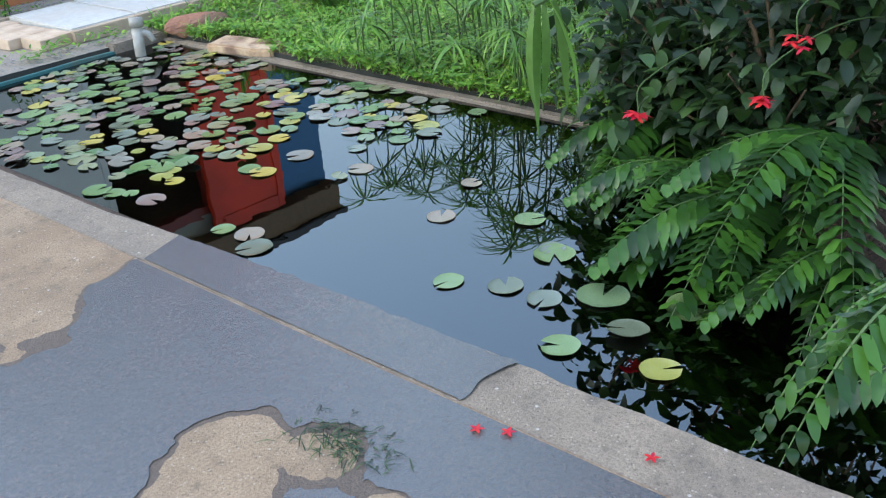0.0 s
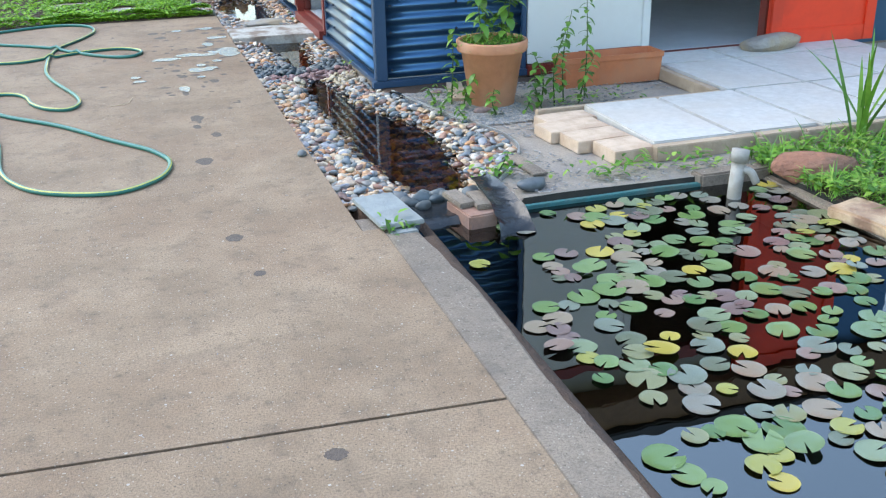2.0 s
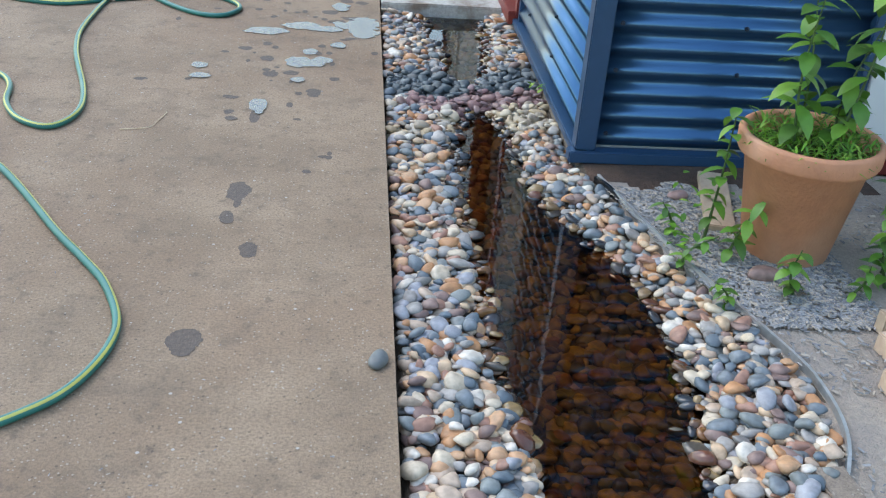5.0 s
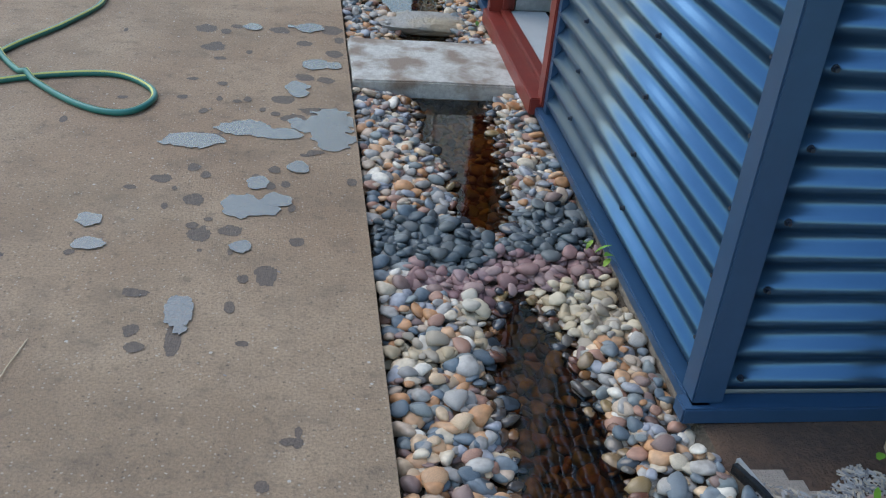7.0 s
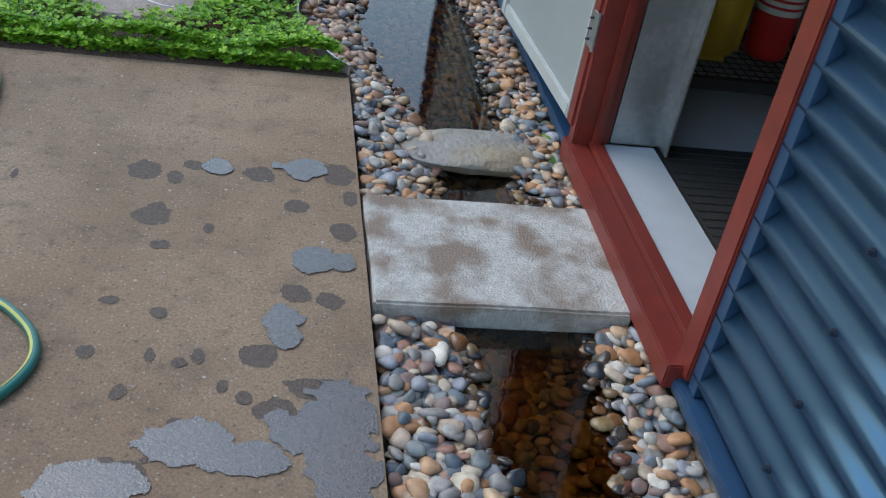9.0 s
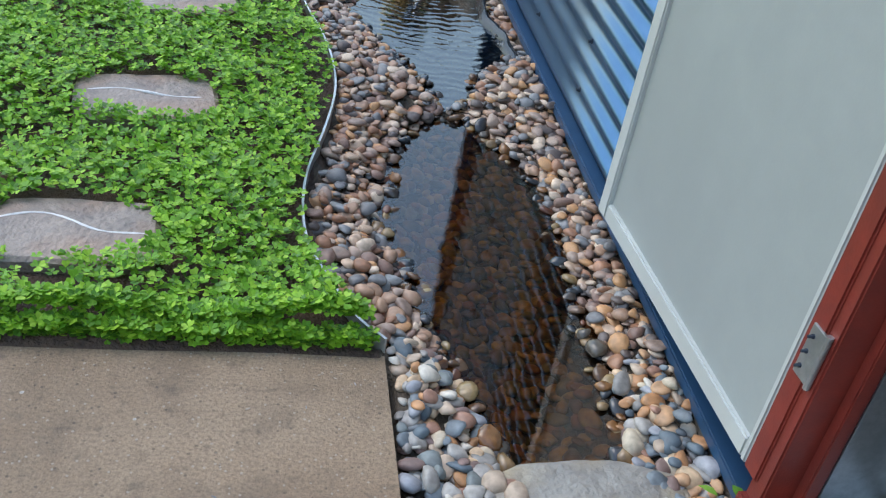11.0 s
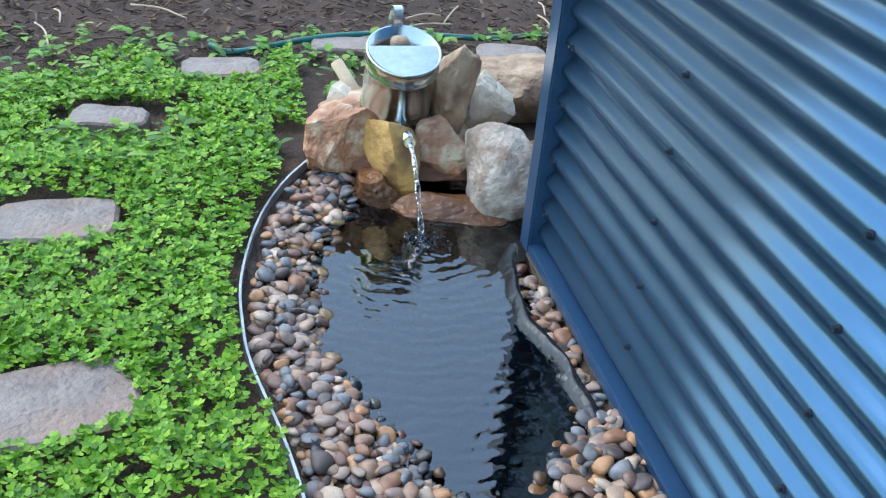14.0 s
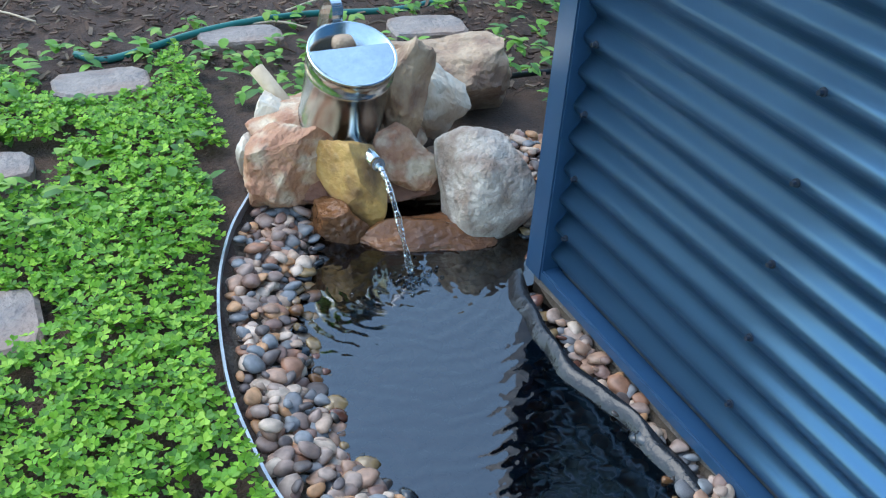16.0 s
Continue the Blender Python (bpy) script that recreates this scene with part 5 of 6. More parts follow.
rng = random.Random(77)
leaflet_v = [(0, 0, 0), (-0.55, 0.55, 0.1), (-0.42, 0.98, 0.12), (0, 0.86, 0.03), (0.42, 0.98, 0.12), (0.55, 0.55, 0.1)]
leaflet_f = [(0, 3, 2, 1), (0, 5, 4, 3)]
clover = Heap()
count = 0
while count < 26000:
    x, y = rng.uniform(-2.6, 0.1), rng.uniform(9.17, 12.95)
    if count > 9000:
        x = rng.uniform(-1.35, 0.1)
    if count % 8 == 0:
        y = rng.uniform(9.166, 9.24)
    if not lawn(x, max(y, 9.17)) or not clear_of_steps(x, y) or (x > -0.02 and y < 12.2):
        continue
    if y > 12.75 + 0.35 * noise.noise(Vector((x * 3, 0, 0))):
        continue
    edge = left_rim(y) - x if 9.3 < y < 11.95 else 0.3
    if edge < 0.015 + 0.045 * (0.5 + noise.noise(Vector((x * 4, y * 4, 4)))) and rng.random() < 0.85:
        continue
    if noise.noise(Vector((x * 5, y * 5, 9))) < -0.42 and rng.random() < 0.7:
        continue
    h = 0.03 + 0.045 * (0.5 + 0.7 * noise.noise(Vector((x * 4, y * 4, 1)))) + rng.uniform(-0.018, 0.012)
    if y < 9.2:
        h = rng.uniform(0.0, 0.035)
    s = rng.uniform(0.0105, 0.018) * (1.25 if x < -1.35 else 1)
    yaw = rng.uniform(0, 360)
    tx, ty = rng.uniform(-28, 28), rng.uniform(-28, 28)
    base = turned((x, y, 0.012 + h), yaw, tx, ty)
    for k in range(3):
        clover.add(leaflet_v, leaflet_f, base @ turned((0, 0, 0), 120 * k + rng.uniform(-8, 8), rng.uniform(-12, 22), 0, s))
    count += 1
tagged(clover.put("clover_lawn", CLOVER, None, False), "dense bright green clover lawn with bare soil patches", "clover", kind="stuff")

# broad weeds among the clover and round the back
weeds = Heap()
for _ in range(420):
    x, y = rng.uniform(-1.6, 1.6), rng.uniform(11.9, 13.1)
    if (0 < x < 1.0 and y < 12.4) or (x > 0.6 and y < 11.6) or not clear_of_steps(x, y):
        continue
    for k in range(rng.randint(3, 6)):
        v, f = leaf_points(rng.uniform(0.03, 0.06), rng.uniform(0.018, 0.035), 0.7)
        weeds.add(v, f, turned((x, y, 0.03 + rng.uniform(0, 0.05)), rng.uniform(0, 360), rng.uniform(-10, 40)))
tagged(weeds.put("weeds", WEED), "low broad-leaved weeds at the back of the lawn", "weeds", kind="stuff")

# mulch beyond the lawn
mul = Heap()
chip_v = [(-1, -0.3, 0), (1, -0.25, 0), (0.9, 0.3, 0.05), (-0.95, 0.28, 0.05), (-0.9, -0.2, -0.25), (0.9, -0.2, -0.25), (0.85, 0.22, -0.25), (-0.9, 0.22, -0.25)]
chip_f = [(0, 1, 2, 3), (4, 7, 6, 5), (0, 4, 5, 1), (1, 5, 6, 2), (2, 6, 7, 3), (3, 7, 4, 0)]
for _ in range(7000):
    x, y = rng.uniform(-2.4, 2.4), rng.uniform(12.3, 14.5)
    if x < 0.6 and y < 12.75:
        continue
    mul.add(chip_v, chip_f, turned((x, y, 0.022 + rng.uniform(0, 0.012)), rng.uniform(0, 360), rng.uniform(-25, 25), rng.uniform(-25, 25), rng.uniform(0.006, 0.024)))
tagged(mul.put("mulch", MULCH, None, False), "brown bark mulch on the garden bed", "mulch", kind="stuff")
for _ in range(26):
    x, y, a, ln = rng.uniform(-0.9, 1.6), rng.uniform(12.9, 13.9), rng.uniform(0, 3.1), rng.uniform(0.1, 0.3)
    d = Vector((math.cos(a), math.sin(a), 0))
    p = Vector((x, y, 0.035))
    tagged(mesh_object("twig", tube(curve([p, p + d * ln * 0.5 + Vector((0.01, 0.02, 0.008)), p + d * ln], 4), 0.004, 6), BARK if rng.random() < 0.4 else PALE_WOOD, None, True), "dry twig lying on the mulch", "twig", "twigs")

# specks and a dry twig on the concrete
fleck = Heap()
for _ in range(420):
    x, y = rng.uniform(-1.5, -0.02), rng.uniform(1.7, 9.1)
    fleck.add(chip_v, chip_f, turned((x, y, 0.0015), rng.uniform(0, 360), rng.uniform(-20, 20), 0, rng.uniform(0.0015, 0.0045)))
tagged(fleck.put("grit", GRIT, None, False), "pale grit specks on the concrete yard", "grit", kind="stuff")
tagged(mesh_object("twig", tube(curve([(-0.867, 6.296, 0.003), (-0.778, 6.315, 0.006), (-0.76, 6.38, 0.004), (-0.744, 6.461, 0.003)], 4), 0.0016, 6), PALE_WOOD, None, True), "dry twig on the concrete", "twig", "twigs")

# grit on the sandy ground
grit = Heap()
for k in range(17000):
    x, y = rng.uniform(0.66, 2.2 if k < 5200 else 1.25), rng.uniform(4.16 if k < 5200 else 5.2, 6.06)
    if in_stream(x, y) or (x > 1.17 and 4.34 < y < 5.2) or (k < 5200 and noise.noise(Vector((x * 3, y * 3, 7))) < -0.12):
        continue
    if y > 5.98 + 0.1 * noise.noise(Vector((x * 6, 0, 1))):
        continue
    grit.add(chip_v, chip_f, turned((x, y, -0.002), rng.uniform(0, 360), rng.uniform(-40, 40), 0, rng.uniform(0.004, 0.011)))
tagged(grit.put("grit", GRIT, None, False), "loose grey gravel over sandy ground", "gravel", kind="stuff")

# grass and weeds on the bank beyond the pond
bank_green = Heap()
for _ in range(22000):
    x, y = 1.74 + 2.9 * rng.random() ** 1.5, rng.uniform(0.6, 4.28)
    if x < 1.82 + 0.08 * noise.noise(Vector((0, y * 5, 0))) + (0.12 if 3.2 < y < 3.68 else 0):
        continue
    if (x - 1.98) ** 2 / 0.03 + (y - 4.0) ** 2 / 0.012 < 1:
        continue
    z = -0.01
    dens = noise.noise(Vector((x * 3, y * 3, 2)))
    tall = 0.035 + 0.05 * (0.5 + dens) + max(0, x - 2.6) * 0.03
    if rng.random() < 0.55:
        v, f = leaf_points(rng.uniform(0.6, 1.3) * tall * 2, rng.uniform(0.004, 0.008), 0.9, 3)
        bank_green.add(v, f, turned((x, y, z), rng.uniform(0, 360), rng.uniform(35, 80)))
    else:
        for k in range(3):
            v, f = leaf_points(rng.uniform(0.02, 0.05), rng.uniform(0.014, 0.028), 0.6, 2)
            bank_green.add(v, f, turned((x, y, z + rng.uniform(0.3, 1) * tall), rng.uniform(0, 360), rng.uniform(-15, 35)))
tagged(bank_green.put("bank_grass", WEED), "lush green grass and weeds on the pond bank", "grass", kind="stuff")

sparse = Heap()
for cx, cy, n in ((1.15, 4.28, 50), (0.72, 4.42, 16), (1.6, 4.24, 40), (1.9, 4.28, 40), (1.35, 4.3, 40), (0.82, 5.62, 12), (0.95, 5.9, 16), (0.66, 4.4, 10), (0.1, 3.98, 10), (0.585, 6.8, 5), (0.62, 8.76, 6), (1.5, 5.4, 25), (1.75, 5.45, 20)):
    for _ in range(n):
        x, y = rng.gauss(cx, 0.1 if n > 12 else 0.03), rng.gauss(cy, 0.04)
        v, f = leaf_points(rng.uniform(0.025, 0.055), rng.uniform(0.01, 0.024), 0.7, 3)
        sparse.add(v, f, turned((x, max(y, 4.16) if n > 30 else y, rng.uniform(0.0, 0.05)), rng.uniform(0, 360), rng.uniform(0, 60)))
tagged(sparse.put("sparse_weeds", WEED), "small weeds sprouting through the sand", "weeds", kind="stuff")


def vine(name, at, height, leaves, size, label, seed, lean=(0, 0), parent=None):
    r = random.Random(seed)
    th = thing(name, at, label, "plant") if parent is None else parent
    pts = curve([Vector((0, 0, 0)), Vector((lean[0] * 0.4 + r.uniform(-0.03, 0.03), lean[1] * 0.4, height * 0.5)), Vector((lean[0], lean[1], height))], 8)
    off = Vector(at) - (parent.location if parent else Vector(at))
    part("stem", tube([p + off for p in pts], 0.004, 6, taper=lambda t: 1.2 - 0.8 * t), STEM, th)
    hp_ = Heap()
    for k in range(leaves):
        p = pts[min(len(pts) - 1, int(len(pts) * (0.15 + 0.85 * k / leaves)))] + off
        v, f = leaf_points(size * r.uniform(0.7, 1.2), size * r.uniform(0.4, 0.55), 0.9, 4)
        hp_.add(v, f, turned(p, k * 137.5, r.uniform(-25, 30)))
    hp_.put("leaf_spray", STRAP, th)
    return th


for k in range(4):
    vine("", (1.12 + 0.06 * math.cos(k * 1.8), 5.62 + 0.05 * math.sin(k * 1.8), 0.29), 0.34 + 0.06 * k, 17, 0.1, "", 100 + k, (0.05 * math.cos(k * 2), 0.05 * math.sin(k * 2)), pot)
herb = Heap()
for _ in range(900):
    a, d = rng.uniform(0, 6.28), 0.17 * math.sqrt(rng.random())
    v, f = leaf_points(rng.uniform(0.03, 0.06), rng.uniform(0.004, 0.008), 0.8, 2)
    herb.add(v, f, turned((math.cos(a) * d, math.sin(a) * d, 0.31 + 0.05 * rng.random()), rng.uniform(0, 360), rng.uniform(-10, 70)))
herb.put("herb_tuft", WEED, pot)
for k, (x, y, h) in enumerate([(0.9, 5.66, 0.42), (0.93, 5.55, 0.2), (1.36, 5.5, 0.3), (1.42, 5.46, 0.42), (1.5, 5.52, 0.5), (1.33, 5.42, 0.22), (1.56, 5.45, 0.28), (1.64, 5.55, 0.6), (1.05, 5.36, 0.16), (0.79, 5.5, 0.12), (0.82, 5.7, 0.12), (1.2, 5.36, 0.12), (0.7, 4.45, 0.12), (0.86, 5.3, 0.1)]):
    vine("creeper", (x, y, -0.012), h, int(8 + h * 36), 0.062 if h > 0.15 else 0.045, "yellow-green leafy creeper sprouting by the pot", 300 + k, (0.07 * math.sin(k * 2.3), -0.04))


def strap_clump(name, at, n, length, width, spread, label, seed, bend=0.7, material=STRAP):
    r = random.Random(seed)
    th = thing(name, at, label, "plant")
    for k in range(n):
        v, f = leaf_points(length * r.uniform(0.7, 1.1), width * r.uniform(0.8, 1.2), bend * r.uniform(0.3, 1.2), 7)
        hp_ = Heap()
        hp_.add(v, f, turned((r.uniform(-0.05, 0.05), r.uniform(-0.05, 0.05), 0), r.uniform(0, 360), r.uniform(90 - spread, 88)))
        hp_.put("leaf", material, th)
    return th


for k, (x, y, n, ln) in enumerate([(2.43, 4.26, 8, 0.55), (2.85, 4.2, 20, 0.6), (3.4, 4.2, 16, 0.7), (3.1, 3.95, 10, 0.6), (3.7, 3.8, 16, 0.8)]):
    strap_clump("iris_clump", (x, y, -0.012), int(n * 1.5), ln, 0.019 if k != 1 else 0.03, 30, "upright strap-leaved iris clump on the bank", 400 + k, 0.5)
for k, (x, y, n, ln) in enumerate([(2.64, 3.6, 9, 0.26), (2.85, 3.75, 9, 0.3), (3.3, 3.75, 10, 0.34), (3.15, 3.5, 7, 0.28)]):
    strap_clump("broad_leaf_plant", (x, y, -0.012), n, ln, 0.11, 50, "broad pale green leafy plant on the grassy bank", 440 + k, 0.8)
black_pot = thing("nursery_pot", (2.99, 3.3, -0.012), "small black plastic nursery pot standing in the grass", "pot")
part("body", lathe([(0.0, 0.0), (0.075, 0.0), (0.095, 0.15), (0.103, 0.152), (0.103, 0.168), (0.093, 0.168), (0.085, 0.13), (0.0, 0.125)], 32), BLACK, black_pot, smooth=True)
part("potting_soil", lathe([(0.0, 0.14), (0.087, 0.138), (0.087, 0.13)], 24), SOIL, black_pot)


def papyrus(at, height, lean, seed):
    r = random.Random(seed)
    th = thing("umbrella_sedge", at, "umbrella sedge with whorls of narrow leaves over the pond", "plant", "umbrella sedges")
    top = Vector((lean[0], lean[1], height))
    part("stem", tube(curve([Vector((0, 0, -0.1)), Vector((lean[0] * 0.3, lean[1] * 0.3, height * 0.6)), top], 6), 0.004, 6), STEM, th)
    hp_ = Heap()
    for k in range(20):
        v, f = leaf_points(r.uniform(0.12, 0.22), r.uniform(0.007, 0.011), 0.9, 4)
        hp_.add(v, f, turned(top, k * 18 + r.uniform(-8, 8), r.uniform(-8, 30)))
    hp_.put("leaf_whorl", STRAP, th)
    return th


rs = random.Random(11)
for k in range(64):
    x, y = rs.uniform(1.84, 2.5), rs.uniform(1.2, 2.6)
    papyrus((x, y, -0.02), rs.uniform(0.15, 0.62), (rs.uniform(-0.22, 0.08), rs.uniform(-0.1, 0.15)), 500 + k)


def fern_frond(parent, at, yaw, length, rise, droop, seed):
    """One arching frond with paired wavy leaflets."""
    r = random.Random(seed)
    d = Vector((math.cos(radians(yaw)), math.sin(radians(yaw)), 0))
    pts = [Vector(at) + d * (length * t) + Vector((0, 0, rise * t - droop * t * t)) for t in np.linspace(0, 1, 15)]
    fr = part("frond", tube(pts, 0.0035, 5, taper=lambda t: 1.2 - t), STEM, parent)
    hp_ = Heap()
    n = 19
    for k in range(2, n):
        t = k / n
        i = min(13, int(t * 14))
        p = pts[i].lerp(pts[i + 1], t * 14 - i)
        ln = length * 0.24 * math.sin(math.pi * (0.12 + 0.85 * t)) ** 0.7
        slope = math.degrees(math.atan2((pts[i + 1] - pts[i]).z, (pts[i + 1] - pts[i]).xy.length))
        for s in (-1, 1):
            v, f = leaf_points(ln * r.uniform(0.9, 1.1), min(0.036, length * 0.07), 0.6, 5)
            v = [(a, b, c + 0.004 * math.sin(b * 160)) for a, b, c in v]
            hp_.add(v, f, turned(p, yaw - 90 + s * 68, slope * 0.3 + r.uniform(-14, 6)))
    hp_.put("leaf_spray", FERN, fr)


rs = random.Random(21)
for k, (x, y, z, n, yaw0, ln) in enumerate([(1.12, 0.24, 0.14, 9, 180, 0.5), (1.25, 0.5, 0.12, 8, 180, 0.45), (1.5, 0.75, 0.15, 7, 190, 0.4), (0.84, -0.46, 0.02, 8, 140, 0.45), (1.2, 0.1, 0.32, 7, 185, 0.45), (1.0, -0.05, 0.1, 6, 170, 0.4)]):
    th = thing("fern", (x, y, -0.1), "glossy sword fern arching over the dark pond end", "fern", "ferns")
    for j in range(n):
        fern_frond(th, (0, 0, z + 0.1), yaw0 + rs.uniform(-65, 65), ln * rs.uniform(0.75, 1.1), rs.uniform(0.1, 0.3), rs.uniform(0.3, 0.5), k * 50 + j)
th = thing("fern", (-0.07, -0.61, 0.0), "bright sword fern frond arching low over the kerb", "fern", "ferns")
crown = Vector((-0.190, -0.512, 0.718)) - th.location
part("stalk", tube(curve([Vector((0, 0, 0)), crown * 0.55 + Vector((0.05, -0.03, 0.06)), crown], 6), 0.005, 6), STEM, th)
for j, (turn, size, rise, droop) in enumerate([(0, 0.9, 0.08, 0.233), (-24, 0.8, 0.1, 0.3), (26, 0.6, 0.12, 0.2)]):
    fern_frond(th, tuple(crown), 160.1 + turn, 0.243 * size, rise, droop, 880 + j)
# earth bank that carries the ferns and shrubs
bm = bmesh.new()
g = []
for i in range(31):
    g.append([])
    for j in range(31):
        x, y = 0.5 + i * 0.12, -2.4 + j * 0.11
        e = min((x - 0.9 - 0.45 * max(0, y + 0.2)) / 0.4, (1.25 - y) / 0.3, 1)
        e = max(-1, e)
        g[-1].append(bm.verts.new((x, y, -0.25 + 0.3 * e + 0.05 * noise.noise(Vector((x * 4, y * 4, 0))))))
for i in range(30):
    for j in range(30):
        bm.faces.new((g[i][j], g[i + 1][j], g[i + 1][j + 1], g[i][j + 1]))
tagged(mesh_object("earth_bank", bm, SOIL, None, True), "dark earth bank under ferns and shrubs", "bank", kind="structure")


def shrub(at, height, radius, n, size, label, seed, material=BUSH):
    r = random.Random(seed)
    th = thing("shrub", at, label, "shrub")
    tw = bmesh.new()
    hp_ = Heap()
    for k in range(26):
        a, e = r.uniform(0, 6.28), r.uniform(0.15, 1)
        tipp = Vector((math.cos(a) * radius * math.sqrt(r.random()), math.sin(a) * radius * math.sqrt(r.random()), height * e))
        ps = curve([Vector((0, 0, 0)), Vector((tipp.x * 0.3, tipp.y * 0.3, tipp.z * 0.6)), tipp], 5)
        tube(ps, 0.009, 6, bm=tw, taper=lambda t: 1.3 - t)
        for j in range(n // 26):
            q = ps[r.randint(3, len(ps) - 1)] + Vector((r.gauss(0, 0.09), r.gauss(0, 0.09), r.gauss(0, 0.08)))
            v, f = leaf_points(size * r.uniform(0.6, 1.2), size * r.uniform(0.35, 0.6), 0.8, 4)
            hp_.add(v, f, turned(q, r.uniform(0, 360), r.uniform(-50, 30)))
    part("branch_frame", tw, BARK, th)
    hp_.put("foliage", material, th)
    return th


# shrubs at the pond end, overhead shade put into their leaf colour
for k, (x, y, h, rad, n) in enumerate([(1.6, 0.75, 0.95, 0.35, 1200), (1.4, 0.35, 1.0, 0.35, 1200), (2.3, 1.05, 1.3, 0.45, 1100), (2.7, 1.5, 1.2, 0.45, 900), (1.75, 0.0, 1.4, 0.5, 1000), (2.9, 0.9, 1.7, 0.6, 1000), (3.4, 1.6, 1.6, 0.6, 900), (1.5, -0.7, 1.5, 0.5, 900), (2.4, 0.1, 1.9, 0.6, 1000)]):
    shrub((x, y, -0.02), h, rad, int(n * 1.6), 0.08, "dark broad-leaved shrub overhanging the pond, leaf colour deepened for shade", 700 + k)
for k, (x, y, h) in enumerate([(3.6, 1.6, 0.5), (4.2, 2.6, 0.6), (4.0, 0.8, 1.0), (4.6, 3.6, 0.9)]):
    shrub((x, y, -0.02), h, 0.4, 500, 0.09, "mid-green leafy shrub on the bank", 750 + k, STRAP)
# red flowers hanging from the shrubs
for k, (x, y, z) in enumerate([(1.0, 0.22, 0.46), (1.0, 0.57, 0.37), (1.0, 0.15, 0.62)]):
    fl = thing("red_flower", (x, y, z), "hanging cluster of red star-shaped flowers", "flower", "red flowers")
    part("stalk", tube(curve([Vector((0, 0, 0)), Vector((0.03, 0.0, 0.08)), Vector((0.25, -0.1, 0.15)), Vector((0.55, -0.2, 0.1))], 5), 0.002, 5), STEM, fl)
    for j in range(5):
        hp_ = Heap()
        c = Vector((rs.uniform(-0.025, 0.025), rs.uniform(-0.025, 0.025), rs.uniform(-0.015, 0.01)))
        for q in range(5):
            v, f = leaf_points(0.028, 0.012, 0.4, 3)
            hp_.add(v, f, turned(c, q * 72 + rs.uniform(-9, 9), rs.uniform(-20, 10)))
        hp_.put("blossom", FLOWER, fl)
# long leaves hanging close by
th = thing("overhanging_plant", (0.66, 0.6, 0.74), "long green strap leaves drooping over the pond", "plant")
part("stem", tube(curve([Vector((-0.05, 0.02, 0.0)), Vector((0.3, -0.2, 0.12)), Vector((0.75, -0.5, -0.1)), Vector((0.95, -0.7, -0.9))], 6), 0.008, 6), STEM, th)
for k, (yaw, pit, ln) in enumerate([(80, -75, 0.28), (-40, -68, 0.36), (150, -80, 0.26), (-120, -60, 0.3), (-70, -55, 0.34)]):
    v, f = leaf_points(ln, 0.024, 0.5, 7)
    hp_ = Heap()
    hp_.add(v, f, turned((-0.05 + 0.02 * k, 0.02, 0), yaw, pit))
    hp_.put("leaf", STRAP, th)
# petals dropped on the concrete, and a weed clump
for k, (x, y) in enumerate([(0.02, 0.36), (0.05, 0.3), (0.15, 0.02)]):
    hp_ = Heap()
    for q in range(5):
        v, f = leaf_points(0.018, 0.008, 0.2, 3)
        hp_.add(v, f, turned((x, y, 0.007), q * 72, 8))
    tagged(hp_.put("fallen_flower", FLOWER), "small fallen red flower on the wet kerb", "flower", "fallen flowers")
moss = Heap()
for _ in range(170):
    v, f = leaf_points(rng.uniform(0.02, 0.05), 0.003, 0.9, 3)
    moss.add(v, f, turned((rng.gauss(-0.17, 0.035), rng.gauss(0.56, 0.06), 0.006), rng.uniform(0, 360), rng.uniform(0, 25)))
# borrows the shrub leaf colours, shade darkening included
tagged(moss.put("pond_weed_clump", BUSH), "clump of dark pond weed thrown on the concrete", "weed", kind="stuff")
strap_clump("leafy_weed", (0.14, 3.96, -0.005), 7, 0.06, 0.02, 60, "small weed growing from the joint", 900)

# ---- lily pads ----
pad_mesh = []
for k in range(6):
    bm = bmesh.new()
    n = 22
    cut = 0.12 + 0.03 * k
    c = bm.verts.new((0, 0, 0.002))
    ring = [[bm.verts.new((math.cos(a) * q * (1 + 0.03 * math.sin(5 * a + k)), math.sin(a) * q * (0.94 + 0.02 * k), z + 0.02 * math.sin(3 * a + k) * q)) for a in np.linspace(cut, 2 * math.pi - cut, n)] for q, z in ((0.55, 0.004), (0.93, 0.0), (1.0, 0.03))]
    for j in range(n - 1):
        bm.faces.new((c, ring[0][j], ring[0][j + 1]))
        for a, b in zip(ring, ring[1:]):
            bm.faces.new((a[j], b[j], b[j + 1], a[j + 1]))
    me = bpy.data.meshes.new("lily_pad")
    bm.to_mesh(me)
    bm.free()
    me.materials.append(PADS)
    me.polygons.foreach_set("use_smooth", [True] * len(me.polygons))
    pad_mesh.append(me)
rs = random.Random(31)
pads = []
tries = 0
while len(pads) < 298 and tries < 30000:
    tries += 1
    x, y = rs.uniform(0.34, 1.78), rs.uniform(0.35, 4.05)
    r = rs.uniform(0.03, 0.055)
    dense = min(1, max(0, (y - 1.75 - 0.45 * (1.2 - x)) / 0.5))
    if y < 2.1:
        dense = max(dense, 0.035)
    if x < 0.55 and y > 3.3:
        dense = 0.05
    if rs.random() > dense or noise.noise(Vector((x * 2.5, y * 2.5, 6))) < -0.3:
        continue
    if any((x - a) ** 2 + (y - b) ** 2 < (0.66 * (r + q)) ** 2 for a, b, q in pads) or math.hypot(x - 1.55, y - 3.95) < 0.1:
        continue
    pads.append((x, y, r))
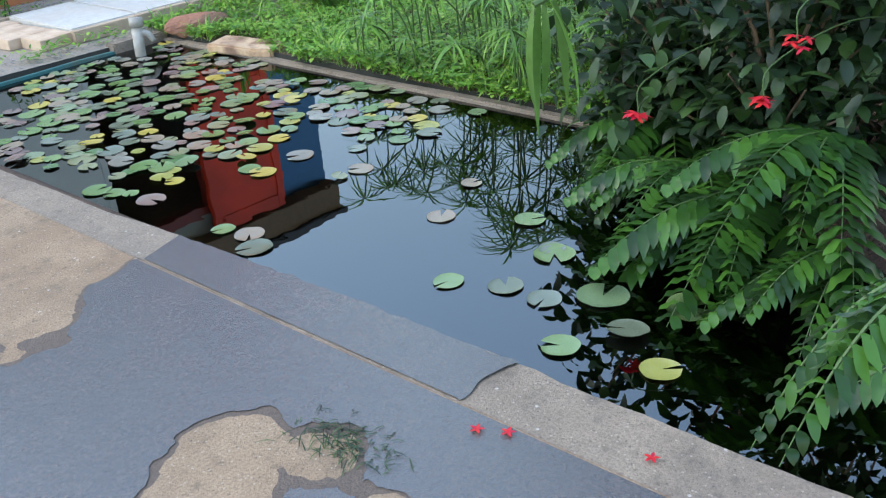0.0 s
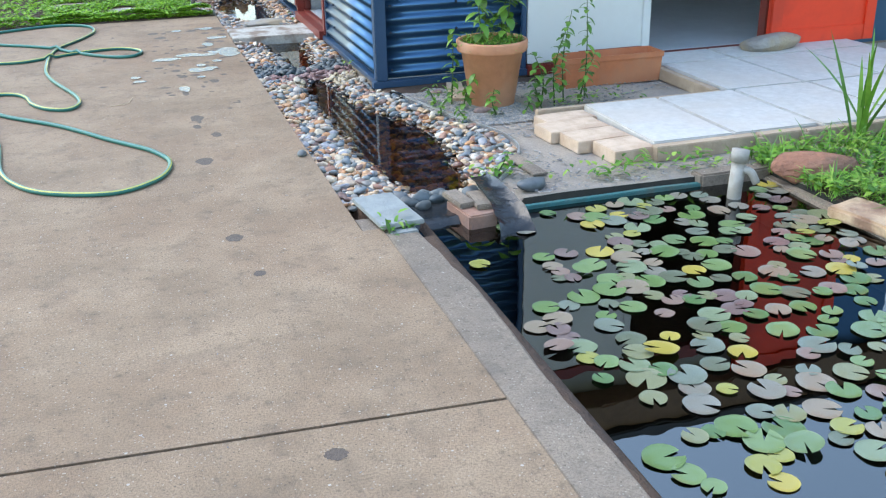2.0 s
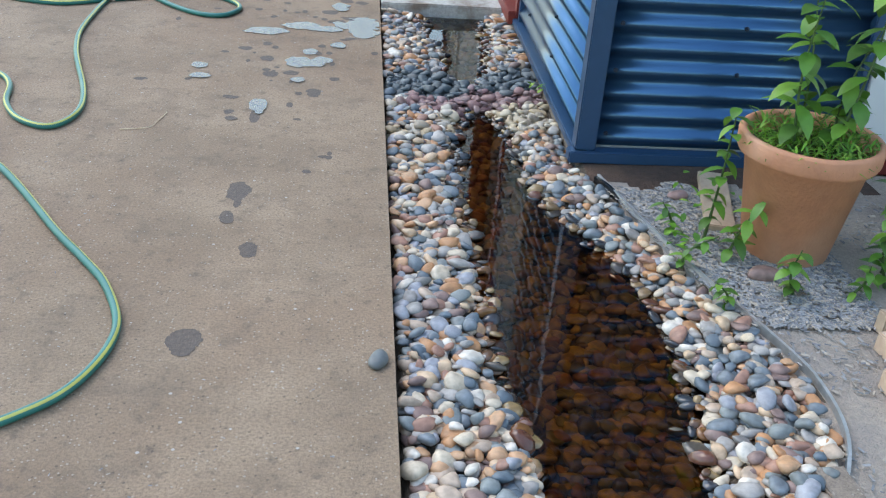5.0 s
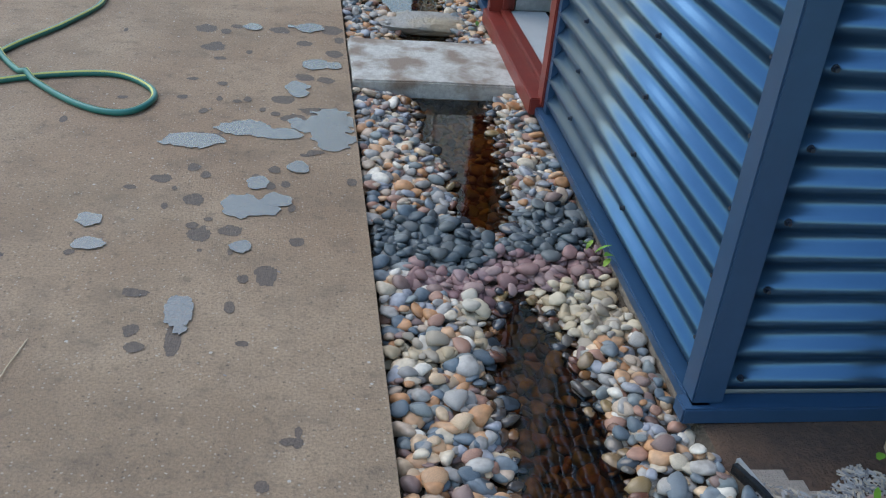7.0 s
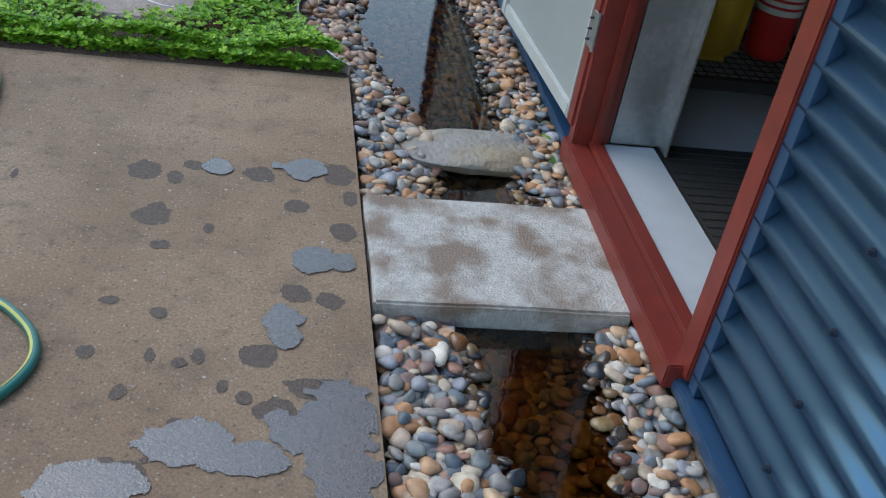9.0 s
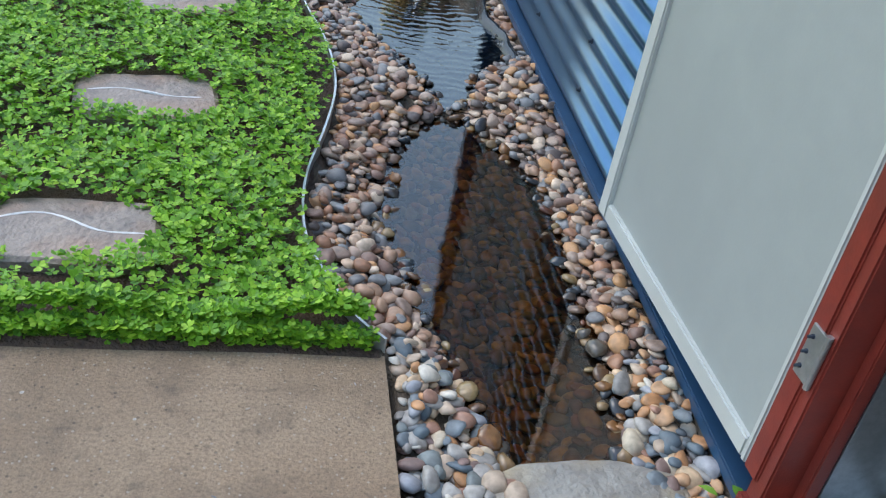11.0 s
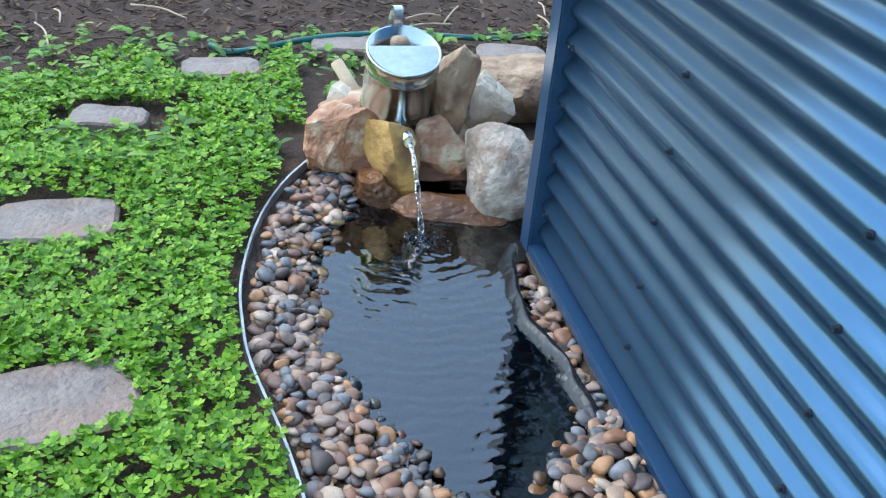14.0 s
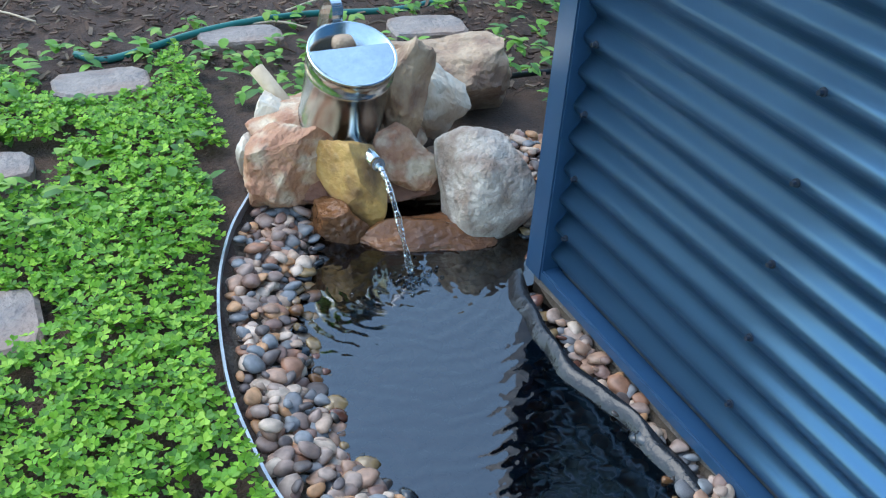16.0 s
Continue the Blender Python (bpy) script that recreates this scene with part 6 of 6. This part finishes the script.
pads += [(0.62, 0.62, 0.05), (0.72, 0.5, 0.07), (0.85, 0.75, 0.06), (0.6, 0.35, 0.055), (0.5, 0.2, 0.05), (0.78, 0.28, 0.06), (0.45, 0.45, 0.05), (1.0, 0.95, 0.05), (0.55, 0.9, 0.045), (0.38, 1.55, 0.06)]
for x, y, r in pads:
    ob = new("lily_pad", rs.choice(pad_mesh))
    lift = rs.random() < 0.08
    ob.matrix_world = pose(x, y, -0.0475 + rs.uniform(0, 0.004) + (0.008 if lift else 0), rs.uniform(-2, 2) + (8 if lift else 0), rs.uniform(-2, 2), rs.uniform(0, 360)) @ Matrix.Scale(r, 4)
    tagged(ob, "round notched water lily pad floating on the pond", "lily pad", "lily pads")

# ---- pebbles ----
pebbles = []
rp = random.Random(55)
peb_mesh = {}
shapes = []
for k in range(10):
    bm = rock_mesh((1.0, rp.uniform(0.6, 0.88), rp.uniform(0.32, 0.52)), k + 200, 7, 0.06, 0.35, 2)
    vs = [tuple(v.co) for v in bm.verts]
    fs = [tuple(v.index for v in f.verts) for f in bm.faces]
    bm.free()
    shapes.append((vs, fs))


def zone(x, y):
    n = 0.07 * noise.noise(Vector((x * 6, y * 4, 3)))
    gap, _, a, b = rims(y)
    if gap == 0 and a + 0.02 < x < b - 0.02:
        return "amber"
    if math.hypot(max(a - x, x - b, 0), gap) < 0.022 + 0.25 * n:
        return "wet"
    t = y + n - 0.3 * max(0, x - 0.3)
    if 6.45 < t < 6.7 and (x > 0.2 or n > 0.01):
        return "cream"
    if 6.7 <= t < 6.85 and x > 0.08:
        return "maroon"
    if 6.85 <= t < 7.06:
        return "slate"
    return "mixed" if y < 9.2 else "brown"



stream_stones = thing("stream_pebbles", (0, 0, 0), "bed of rounded mixed river pebbles along the stream", "pebbles", kind="stuff")
heaps = {k: Heap() for k in PEB}
singles = 0
shared = {}
for layer in range(3):
    step = (0.029, 0.032, 0.042)[layer]
    y = 4.38
    while y < 12.08:
        x = -0.2
        while x < 1.0:
            px, py = x + rp.uniform(-0.45, 0.45) * step, y + rp.uniform(-0.45, 0.45) * step
            x += step
            if not in_stream(px - 0.014, py) or not in_stream(px + 0.014, py):
                continue
            if 7.97 < py < 8.47 and layer:
                continue
            if px > 0.6 and 11.3 < py < 11.5:
                continue
            gap, w, a, b = rims(py)
            inside = gap == 0 and a + 0.015 < px < b - 0.015
            if layer and inside:
                if layer == 2 or rp.random() < 0.55:
                    continue
            if layer == 2 and rp.random() < 0.35:
                continue
            if py > 11.45 and 0.2 < px < 0.7 and layer:
                continue
            fac = 1.0 if py < 9 else 0.9
            s = rp.choice((0.024, 0.03, 0.035, 0.042, 0.05)) * rp.uniform(0.85, 1.15) * fac
            if layer == 0:
                s *= 1.05
            z = bed(px, py) + s * 0.1 + layer * 0.011
            m = turned((px, py, z), rp.uniform(0, 360), rp.uniform(-22, 22), rp.uniform(-22, 22), s)
            kind = zone(px, py)
            sh = rp.randrange(10)
            if layer == 2 and singles < 290 and ((5.0 < py < 6.6 and rp.random() < 0.5) or (9.6 < py < 10.8 and rp.random() < 0.7)):
                if (sh, kind) not in shared:
                    o = sheet("pebble", *shapes[sh], PEB[kind], stream_stones, True)
                    shared[sh, kind] = o.data
                else:
                    o = new("pebble", shared[sh, kind])
                    o.parent = stream_stones
                o.matrix_basis = m
                singles += 1
            else:
                heaps[kind].add(*shapes[sh], m)
        y += step
for kind, h in heaps.items():
    if h.n:
        tagged(h.put("pebble_rest", PEB[kind], stream_stones), kind="stuff")
